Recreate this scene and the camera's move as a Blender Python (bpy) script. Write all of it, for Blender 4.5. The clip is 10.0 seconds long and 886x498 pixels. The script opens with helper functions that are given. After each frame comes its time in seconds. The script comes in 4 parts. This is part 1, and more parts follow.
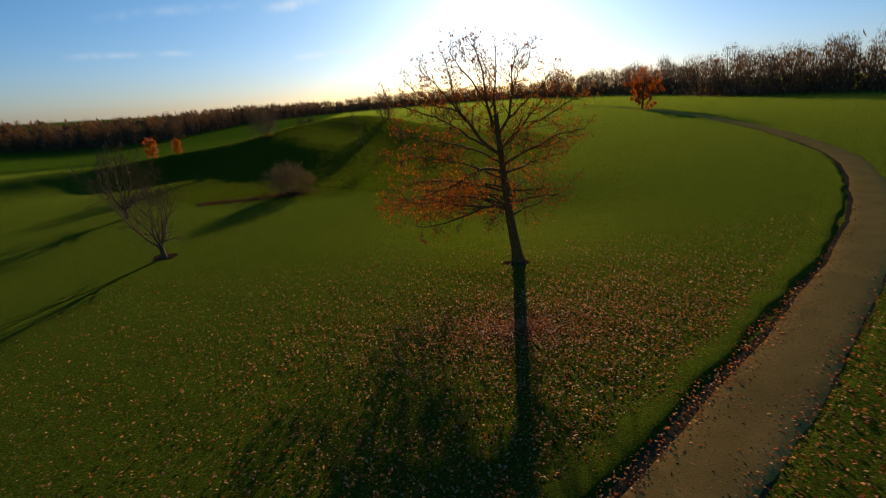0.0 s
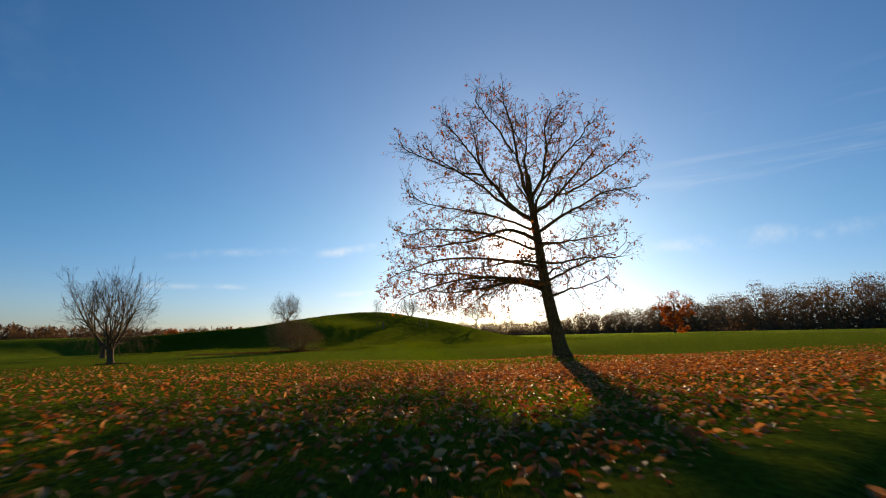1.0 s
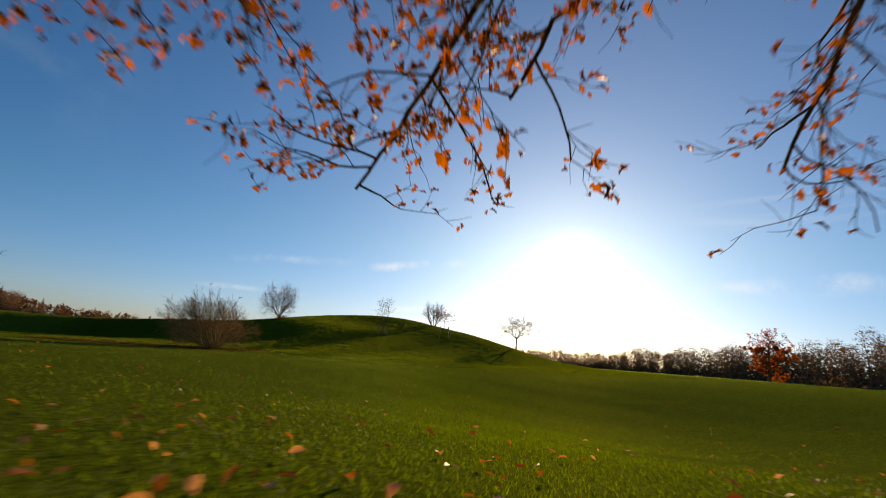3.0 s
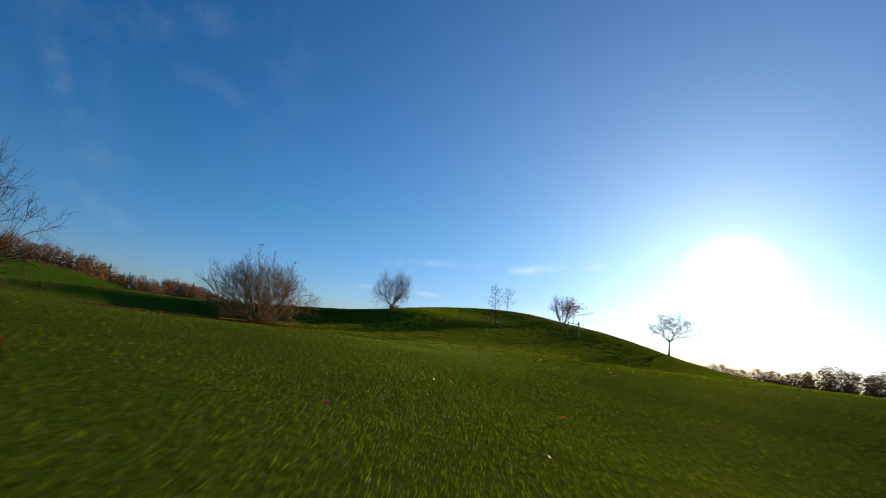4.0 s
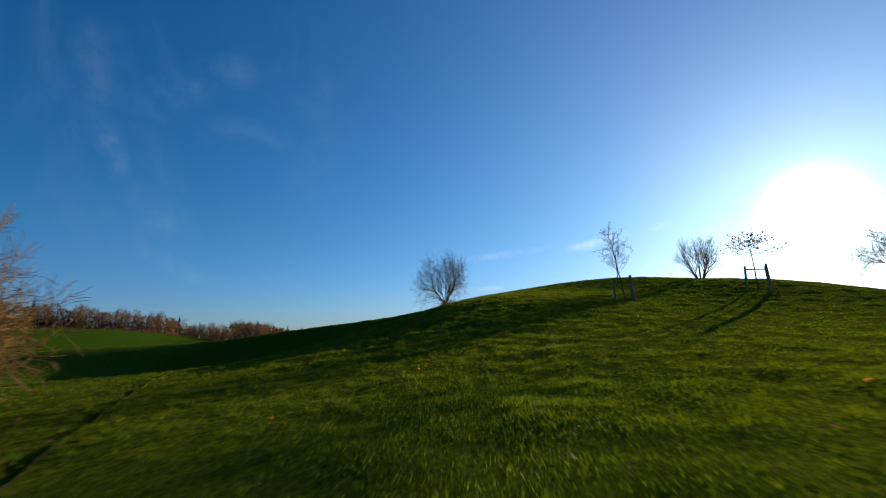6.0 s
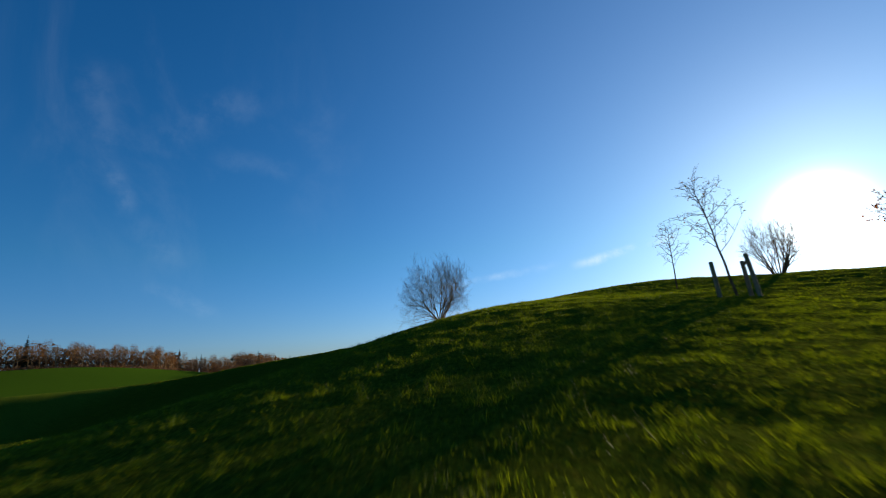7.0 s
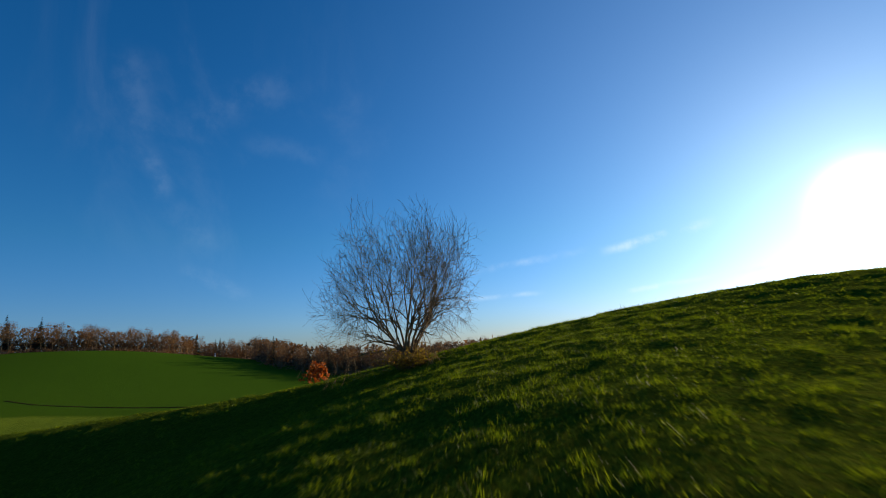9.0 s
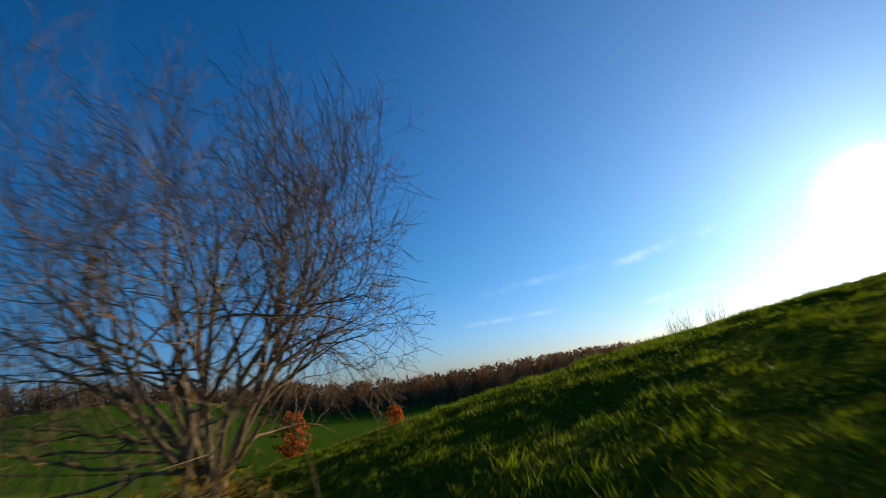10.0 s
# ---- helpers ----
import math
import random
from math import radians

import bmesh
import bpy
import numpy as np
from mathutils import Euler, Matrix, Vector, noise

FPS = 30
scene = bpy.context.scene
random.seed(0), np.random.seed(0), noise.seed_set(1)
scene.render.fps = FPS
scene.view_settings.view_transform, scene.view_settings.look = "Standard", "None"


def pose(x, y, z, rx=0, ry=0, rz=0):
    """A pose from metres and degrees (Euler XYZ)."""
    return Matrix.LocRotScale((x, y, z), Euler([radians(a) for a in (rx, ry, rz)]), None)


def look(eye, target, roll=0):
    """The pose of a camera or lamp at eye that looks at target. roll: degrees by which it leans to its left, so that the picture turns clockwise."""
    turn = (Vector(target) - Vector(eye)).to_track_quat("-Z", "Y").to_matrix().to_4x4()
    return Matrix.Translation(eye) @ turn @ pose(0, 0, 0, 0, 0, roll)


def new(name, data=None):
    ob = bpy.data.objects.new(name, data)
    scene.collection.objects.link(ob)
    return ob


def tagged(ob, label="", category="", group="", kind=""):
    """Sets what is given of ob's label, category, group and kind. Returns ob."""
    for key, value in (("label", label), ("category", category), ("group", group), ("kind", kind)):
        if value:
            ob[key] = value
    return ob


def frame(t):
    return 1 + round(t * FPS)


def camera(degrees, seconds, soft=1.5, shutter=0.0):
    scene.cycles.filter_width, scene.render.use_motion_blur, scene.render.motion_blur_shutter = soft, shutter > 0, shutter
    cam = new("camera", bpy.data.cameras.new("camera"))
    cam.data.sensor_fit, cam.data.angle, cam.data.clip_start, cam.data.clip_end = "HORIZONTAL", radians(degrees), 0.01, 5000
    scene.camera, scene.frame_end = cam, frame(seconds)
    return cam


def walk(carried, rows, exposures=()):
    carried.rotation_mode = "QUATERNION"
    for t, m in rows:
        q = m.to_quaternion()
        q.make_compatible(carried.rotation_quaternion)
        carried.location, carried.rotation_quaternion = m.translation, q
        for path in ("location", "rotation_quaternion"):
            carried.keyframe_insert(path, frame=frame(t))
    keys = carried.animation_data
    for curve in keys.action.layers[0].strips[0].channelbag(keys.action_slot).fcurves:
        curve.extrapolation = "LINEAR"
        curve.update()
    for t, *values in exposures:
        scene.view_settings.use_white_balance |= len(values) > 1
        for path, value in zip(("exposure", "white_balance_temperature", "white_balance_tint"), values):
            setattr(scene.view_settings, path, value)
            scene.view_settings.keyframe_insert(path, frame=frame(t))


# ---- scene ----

# ---------------------------------------------------------------- camera
cam = camera(85.5, 10.0, soft=1.0, shutter=0.2)
PATH = [
    (0, (-4.43, -19.60, 7.05), (-3.86, -10.08, 4.04), -3.2),
    (0.2, (-4.33, -19.36, 5.26), (-3.92, -9.51, 3.58), -2.3),
    (0.5, (-4.31, -18.40, 2.69), (-3.96, -8.41, 3.13), -1.1),
    (0.7, (-4.24, -17.37, 1.50), (-3.96, -7.50, 3.08), -0.1),
    (1, (-4.06, -15.38, 0.62), (-3.85, -5.55, 2.44), -0.2),
    (1.5, (-3.80, -12.15, 0.66), (-3.62, -2.36, 2.71), 0.6),
    (2, (-3.02, -7.56, 0.40), (-3.01, 2.23, 2.47), 1.0),
    (2.5, (-2.61, -3.20, 0.20), (-2.73, 6.54, 2.46), 1.6),
    (2.7, (-2.26, -1.46, 0.37), (-2.60, 8.27, 2.59), 3.2),
    (3.8, (-1.06, 6.90, -0.20), (-4.12, 16.20, 1.83), 8.3),
    (4, (-1.38, 8.58, -0.12), (-5.02, 17.69, 1.81), 8.4),
    (4.5, (-2.57, 12.69, 0.00), (-7.20, 21.37, 1.80), 6.3),
    (5, (-4.12, 16.26, 0.23), (-8.96, 24.84, 1.91), 4.0),
    (5.5, (-5.74, 19.89, 0.24), (-10.59, 28.46, 1.95), 1.5),
    (5.7, (-6.46, 21.03, 0.39), (-11.25, 29.64, 2.10), -0.1),
    (6.8, (-10.29, 29.63, 0.53), (-14.86, 38.24, 2.73), -4.9),
    (7, (-10.92, 31.01, 0.81), (-15.63, 39.53, 3.08), -4.5),
    (7.5, (-12.49, 34.44, 1.61), (-17.41, 42.86, 3.81), -3.6),
    (8, (-14.01, 38.19, 2.17), (-19.11, 46.56, 4.16), -3.7),
    (8.5, (-15.81, 42.23, 2.69), (-20.97, 50.57, 4.63), -3.2),
    (9, (-17.69, 46.08, 3.29), (-22.93, 54.36, 5.29), -3.4),
    (9.5, (-19.37, 49.82, 3.67), (-24.61, 58.09, 5.70), -6.6),
    (10, (-21.31, 54.01, 3.75), (-26.58, 62.11, 6.29), -7.8),
]
walk(cam, [(t, look(eye, target, roll)) for t, eye, target, roll in PATH],
     exposures=[(0, 0.28, 7900, 15), (0.5, 0.32, 8000, 14), (1.0, 0.4, 8500, 15), (2.0, 0.46, 9500, 20), (2.7, 0.46, 9700, 21), (4.0, 0.42, 7300, 11), (7.0, 0.42, 6900, 8.5), (10, 0.42, 6600, 8)])

# ---------------------------------------------------------------- sky, sun, exposure
SUN_AZIMUTH, SUN_HEIGHT = 10.3, 10.5     # degrees to the right of +y, and above the horizon
SKY_STRENGTH, SKY_DUST, SUN_STRENGTH, EXPOSURE = 0.096, 0.42, 5.0, 0.5
scene.view_settings.exposure = EXPOSURE
toward_sun = Vector((math.sin(radians(SUN_AZIMUTH)) * math.cos(radians(SUN_HEIGHT)),
                     math.cos(radians(SUN_AZIMUTH)) * math.cos(radians(SUN_HEIGHT)), math.sin(radians(SUN_HEIGHT))))

world = bpy.data.worlds.new("sky")
scene.world = world
world.use_nodes = True
wt = world.node_tree
wt.nodes.clear()
sky = wt.nodes.new("ShaderNodeTexSky")
sky.sky_type, sky.sun_disc = "NISHITA", False
sky.sun_elevation, sky.sun_rotation = radians(SUN_HEIGHT), radians(SUN_AZIMUTH)
sky.altitude, sky.air_density, sky.dust_density, sky.ozone_density = 100, 1.0, SKY_DUST, 4.0
vivid = wt.nodes.new("ShaderNodeHueSaturation")
vivid.inputs["Saturation"].default_value = 1.22
tone = wt.nodes.new("ShaderNodeMix")
tone.data_type, tone.blend_type = "RGBA", "MULTIPLY"
tone.inputs[0].default_value = 1.0
high = wt.nodes.new("ShaderNodeTexCoord")
level = wt.nodes.new("ShaderNodeSeparateXYZ")
wt.links.new(high.outputs["Generated"], level.inputs[0])
hue = wt.nodes.new("ShaderNodeValToRGB")
hue.color_ramp.elements.new(0.5)
for stop, (at, colour) in zip(hue.color_ramp.elements, [(0.0, (0.62, 0.77, 1.30)), (0.22, (0.69, 0.93, 1.10)), (0.6, (0.88, 0.98, 1.13))]):
    stop.position, stop.color = at, (*colour, 1)
wt.links.new(level.outputs["Z"], hue.inputs[0])
wt.links.new(hue.outputs[0], tone.inputs[7])
back = wt.nodes.new("ShaderNodeBackground")
back.inputs["Strength"].default_value = SKY_STRENGTH
wout = wt.nodes.new("ShaderNodeOutputWorld")
wt.links.new(sky.outputs[0], vivid.inputs["Color"])
wt.links.new(vivid.outputs[0], tone.inputs[6])


def cloud_layer(colour, scale, stretch, low, high, centre, inner, outer, amount):
    """Thin cirrus: stretched noise about one part of the sky, laid over the colour so far."""
    co = wt.nodes.new("ShaderNodeTexCoord")
    mp = wt.nodes.new("ShaderNodeMapping")
    mp.inputs["Scale"].default_value = stretch
    mp.inputs["Rotation"].default_value = (0.0, 0.12, 0.0)
    wt.links.new(co.outputs["Generated"], mp.inputs[0])
    ns = wt.nodes.new("ShaderNodeTexNoise")
    ns.inputs["Scale"].default_value, ns.inputs["Detail"].default_value, ns.inputs["Roughness"].default_value = scale, 7.0, 0.6
    ns.inputs["Distortion"].default_value = 0.7
    wt.links.new(mp.outputs[0], ns.inputs["Vector"])
    pick = wt.nodes.new("ShaderNodeMapRange")
    pick.interpolation_type = "SMOOTHSTEP"
    pick.inputs["From Min"].default_value, pick.inputs["From Max"].default_value = low, high
    wt.links.new(ns.outputs["Fac"], pick.inputs["Value"])
    dist = wt.nodes.new("ShaderNodeVectorMath")
    dist.operation = "DISTANCE"
    dist.inputs[1].default_value = centre
    wt.links.new(co.outputs["Generated"], dist.inputs[0])
    fade = wt.nodes.new("ShaderNodeMapRange")
    fade.interpolation_type = "SMOOTHSTEP"
    fade.inputs["From Min"].default_value, fade.inputs["From Max"].default_value = outer, inner
    wt.links.new(dist.outputs["Value"], fade.inputs["Value"])
    both = wt.nodes.new("ShaderNodeMath")
    both.operation = "MULTIPLY"
    wt.links.new(pick.outputs[0], both.inputs[0])
    wt.links.new(fade.outputs[0], both.inputs[1])
    less = wt.nodes.new("ShaderNodeMath")
    less.operation = "MULTIPLY"
    less.inputs[1].default_value = amount
    wt.links.new(both.outputs[0], less.inputs[0])
    over = wt.nodes.new("ShaderNodeMix")
    over.data_type, over.blend_type = "RGBA", "MIX"
    over.inputs[7].default_value = (6.5, 7.5, 8.5, 1)
    wt.links.new(less.outputs[0], over.inputs[0])
    wt.links.new(colour, over.inputs[6])
    return over.outputs[2]


def wisp(colour, start, end, width, amount, grain=14.0):
    """One streak of cirrus between two directions of the sky, frayed by noise."""
    a, b = Vector(start).normalized(), Vector(end).normalized()
    way, off = (b - a).normalized(), a.cross(b).normalized()
    middle = (a + b) / 2
    half = (b - a).length / 2
    co = wt.nodes.new("ShaderNodeTexCoord")
    ns = wt.nodes.new("ShaderNodeTexNoise")
    ns.inputs["Scale"].default_value, ns.inputs["Detail"].default_value, ns.inputs["Roughness"].default_value = grain, 5.0, 0.62
    wt.links.new(co.outputs["Generated"], ns.inputs["Vector"])
    # the noise bends the streak and eats holes into it
    bend = wt.nodes.new("ShaderNodeVectorMath")
    bend.operation = "MULTIPLY_ADD"
    bend.inputs[1].default_value = (width * 1.6,) * 3
    wt.links.new(ns.outputs["Color"], bend.inputs[0])
    wt.links.new(co.outputs["Generated"], bend.inputs[2])
    shift = wt.nodes.new("ShaderNodeVectorMath")
    shift.operation = "SUBTRACT"
    shift.inputs[1].default_value = middle + Vector((width * 0.8,) * 3)
    wt.links.new(bend.outputs[0], shift.inputs[0])
    fades = []
    for axis, reach, soft in ((off, 0.0, width), (way, half * 0.5, half * 0.7)):
        dot = wt.nodes.new("ShaderNodeVectorMath")
        dot.operation = "DOT_PRODUCT"
        dot.inputs[1].default_value = axis
        wt.links.new(shift.outputs[0], dot.inputs[0])
        size = wt.nodes.new("ShaderNodeMath")
        size.operation = "ABSOLUTE"
        wt.links.new(dot.outputs["Value"], size.inputs[0])
        fade = wt.nodes.new("ShaderNodeMapRange")
        fade.interpolation_type = "SMOOTHSTEP"
        fade.inputs["From Min"].default_value, fade.inputs["From Max"].default_value = reach + soft, reach
        wt.links.new(size.outputs[0], fade.inputs["Value"])
        fades.append(fade.outputs[0])
    hole = wt.nodes.new("ShaderNodeMapRange")
    hole.interpolation_type = "SMOOTHSTEP"
    hole.inputs["From Min"].default_value, hole.inputs["From Max"].default_value = 0.34, 0.66
    hole.inputs["To Max"].default_value = amount
    wt.links.new(ns.outputs["Fac"], hole.inputs["Value"])
    made = hole.outputs[0]
    for other in fades:
        both = wt.nodes.new("ShaderNodeMath")
        both.operation = "MULTIPLY"
        wt.links.new(made, both.inputs[0])
        wt.links.new(other, both.inputs[1])
        made = both.outputs[0]
    over = wt.nodes.new("ShaderNodeMix")
    over.data_type, over.blend_type = "RGBA", "MIX"
    over.inputs[7].default_value = (6.0, 7.2, 8.5, 1)
    wt.links.new(made, over.inputs[0])
    wt.links.new(colour, over.inputs[6])
    return over.outputs[2]


veil = cloud_layer(tone.outputs[2], 4.0, (1.0, 1.0, 0.6), 0.46, 0.85, (-0.76, 0.48, 0.43), 0.08, 0.40, 0.08)
veil = cloud_layer(veil, 2.2, (1.0, 1.0, 10.0), 0.55, 0.85, (0.60, 0.78, 0.17), 0.10, 0.35, 0.25)
for start, end, width, amount in (
        ((-0.795, 0.33, 0.51), (-0.842, 0.388, 0.375), 0.04, 0.036), ((-0.842, 0.385, 0.375), (-0.856, 0.43, 0.285), 0.026, 0.06),
        ((-0.855, 0.435, 0.285), (-0.83, 0.52, 0.20), 0.035, 0.034), ((-0.82, 0.41, 0.395), (-0.645, 0.56, 0.52), 0.045, 0.036),
        ((-0.755, 0.517, 0.403), (-0.66, 0.64, 0.385), 0.03, 0.028), ((-0.87, 0.465, 0.175), (-0.80, 0.58, 0.11), 0.02, 0.06),
        ((-0.225, 0.96, 0.168), (-0.04, 0.98, 0.195), 0.014, 0.62), ((-0.22, 0.972, 0.084), (0.08, 0.99, 0.105), 0.008, 0.6),
        ((-0.48, 0.866, 0.148), (-0.27, 0.947, 0.172), 0.011, 0.20), ((-0.52, 0.849, 0.092), (-0.35, 0.93, 0.097), 0.008, 0.30),
        ((0.40, 0.90, 0.165), (0.70, 0.70, 0.172), 0.02, 0.34)):
    veil = wisp(veil, start, end, width, amount)


def aureole(colour, power, tint):
    """The hazy air's brightening round the sun, laid over the colour so far."""
    co = wt.nodes.new("ShaderNodeTexCoord")
    near = wt.nodes.new("ShaderNodeVectorMath")
    near.operation = "DOT_PRODUCT"
    near.inputs[1].default_value = toward_sun
    wt.links.new(co.outputs["Generated"], near.inputs[0])
    lobe = wt.nodes.new("ShaderNodeMath")
    lobe.operation = "POWER"
    lobe.inputs[1].default_value = power
    lobe.use_clamp = True
    front = wt.nodes.new("ShaderNodeMath")
    front.operation = "MAXIMUM"
    front.inputs[1].default_value = 0.0
    wt.links.new(near.outputs["Value"], front.inputs[0])
    wt.links.new(front.outputs[0], lobe.inputs[0])
    over = wt.nodes.new("ShaderNodeMix")
    over.data_type, over.blend_type = "RGBA", "ADD"
    over.inputs[7].default_value = (*tint, 1)
    wt.links.new(lobe.outputs[0], over.inputs[0])
    wt.links.new(colour, over.inputs[6])
    return over.outputs[2]


veil = aureole(veil, 5.0, (0.72, 1.02, 1.35))
veil = aureole(veil, 1100.0, (46, 44, 40))
wt.links.new(veil, back.inputs[0])
wt.links.new(back.outputs[0], wout.inputs[0])

sun_data = bpy.data.lights.new("sun", "SUN")
sun_data.energy, sun_data.angle, sun_data.color = SUN_STRENGTH, radians(0.53), (1.0, 0.82, 0.56)
sun_ob = new("sun", sun_data)
sun_ob.matrix_world = look(tuple(toward_sun * 50), (0, 0, 0))


# ---------------------------------------------------------------- materials
def material(name):
    m = bpy.data.materials.new(name)
    m.use_nodes = True
    nt = m.node_tree
    nt.nodes.clear()
    out = nt.nodes.new("ShaderNodeOutputMaterial")
    return m, nt, out


def node(nt, kind, **values):
    n = nt.nodes.new("ShaderNode" + kind)
    for key, value in values.items():
        n.inputs[key.replace("_", " ")].default_value = value
    return n


def ramp(nt, source, stops):
    n = nt.nodes.new("ShaderNodeValToRGB")
    while len(n.color_ramp.elements) < len(stops):
        n.color_ramp.elements.new(0.5)
    for e, (at, colour) in zip(n.color_ramp.elements, stops):
        e.position, e.color = at, (*colour, 1)
    nt.links.new(source, n.inputs[0])
    return n.outputs[0]


def mixed(nt, kind, factor, a, b):
    n = nt.nodes.new("ShaderNodeMix")
    n.data_type, n.blend_type = "RGBA", kind
    for socket, value in ((n.inputs[0], factor), (n.inputs[6], a), (n.inputs[7], b)):
        if isinstance(value, bpy.types.NodeSocket):
            nt.links.new(value, socket)
        elif isinstance(value, tuple):
            socket.default_value = (*value, 1)
        else:
            socket.default_value = value
    return n.outputs[2]


def noise_of(nt, scale, detail=4.0, stretch=(1, 1, 1), rough=0.55):
    tc = nt.nodes.new("ShaderNodeTexCoord")
    mp = nt.nodes.new("ShaderNodeMapping")
    mp.inputs["Scale"].default_value = stretch
    nt.links.new(tc.outputs["Object"], mp.inputs[0])
    n = node(nt, "TexNoise", Scale=scale, Detail=detail, Roughness=rough)
    nt.links.new(mp.outputs[0], n.inputs["Vector"])
    return n.outputs["Fac"]


def bumped(nt, height, strength, distance):
    b = node(nt, "Bump", Strength=strength, Distance=distance)
    nt.links.new(height, b.inputs["Height"])
    return b.outputs[0]


def leafy(name, dark, light, through_colour, share=0.45, gloss=0.5, shine=0.25, middle=None):
    """Thin leaf or blade: reflecting and letting light through, its tint different from piece to piece."""
    m, nt, out = material(name)
    geo = nt.nodes.new("ShaderNodeNewGeometry")
    tint = ramp(nt, geo.outputs["Random Per Island"], [(0.0, dark), (0.55, middle or tuple((a + b) / 2 for a, b in zip(dark, light))), (1.0, light)])
    body = node(nt, "BsdfPrincipled", Roughness=gloss)
    body.inputs["Specular IOR Level"].default_value = shine
    nt.links.new(tint, body.inputs["Base Color"])
    glow = nt.nodes.new("ShaderNodeBsdfTranslucent")
    nt.links.new(mixed(nt, "MULTIPLY", 1.0, tint, through_colour), glow.inputs["Color"])
    mix = node(nt, "MixShader", Fac=share)
    nt.links.new(body.outputs[0], mix.inputs[1])
    nt.links.new(glow.outputs[0], mix.inputs[2])
    nt.links.new(mix.outputs[0], out.inputs[0])
    return m


def barky(name, dark, light, scale=9.0, strength=0.6):
    m, nt, out = material(name)
    fine = noise_of(nt, scale, 6.0, (1.6, 1.6, 0.35))
    broad = noise_of(nt, 1.3, 3.0)
    tint = mixed(nt, "MULTIPLY", 0.5, ramp(nt, fine, [(0.3, dark), (0.7, light)]), ramp(nt, broad, [(0.3, (0.5, 0.52, 0.45)), (0.7, (1, 1, 1))]))
    body = node(nt, "BsdfPrincipled", Roughness=0.9)
    body.inputs["Specular IOR Level"].default_value = 0.1
    nt.links.new(tint, body.inputs["Base Color"])
    nt.links.new(bumped(nt, fine, strength, 0.03), body.inputs["Normal"])
    nt.links.new(body.outputs[0], out.inputs[0])
    return m


GRASS = leafy("grass_blade", (0.010, 0.040, 0.002), (0.14, 0.225, 0.012), (1.7, 1.5, 0.5), 0.45, 0.55, 0.1)
TUSSOCK = leafy("tussock_blade", (0.022, 0.058, 0.003), (0.15, 0.205, 0.012), (1.7, 1.5, 0.5), 0.48, 0.6, 0.08)
OAK_LEAF = leafy("oak_leaf", (0.11, 0.036, 0.010), (0.38, 0.145, 0.028), (1.8, 1.2, 0.45), 0.40, 0.6, 0.1)
LITTER = leafy("fallen_leaf", (0.20, 0.050, 0.012), (0.56, 0.34, 0.16), (1.4, 1.0, 0.55), 0.38, 0.55, 0.12, (0.40, 0.15, 0.045))
ORANGE_LEAF = leafy("orange_leaf", (0.24, 0.055, 0.008), (0.48, 0.17, 0.025), (1.5, 1.1, 0.6), 0.45, 0.5)
OLIVE_LEAF = leafy("olive_leaf", (0.10, 0.065, 0.012), (0.22, 0.16, 0.03), (1.4, 1.3, 0.7), 0.45, 0.7, 0.05)
CONIFER = leafy("conifer_needles", (0.012, 0.022, 0.010), (0.03, 0.045, 0.018), (1.0, 1.0, 0.7), 0.15, 0.6)
WOOD_TWIG = leafy("wood_twigs", (0.10, 0.067, 0.044), (0.23, 0.15, 0.09), (1.2, 1.0, 0.8), 0.3, 0.8, 0.05)
RUSSET = leafy("russet_foliage", (0.17, 0.078, 0.024), (0.36, 0.17, 0.045), (1.3, 1.0, 0.6), 0.3, 0.7, 0.05)
WOOD_RUSSET = leafy("wood_russet", (0.13, 0.068, 0.03), (0.28, 0.145, 0.055), (1.2, 1.0, 0.7), 0.25, 0.8, 0.05)
ROT_LEAF = leafy("rotting_leaf", (0.09, 0.032, 0.014), (0.26, 0.095, 0.03), (1.2, 0.9, 0.5), 0.2, 0.7, 0.1)
OAK_BARK = barky("oak_bark", (0.080, 0.038, 0.011), (0.25, 0.122, 0.036), 11.0, 0.9)
DARK_BARK = barky("dark_bark", (0.075, 0.044, 0.021), (0.20, 0.125, 0.066), 14.0)
PALE_BARK = barky("pale_bark", (0.20, 0.118, 0.042), (0.46, 0.29, 0.115), 14.0)
GREY_BARK = barky("grey_bark", (0.11, 0.068, 0.034), (0.32, 0.215, 0.115), 11.0)
STAKE_WOOD = barky("stake_wood", (0.17, 0.105, 0.055), (0.38, 0.26, 0.15), 12.0, 0.4)


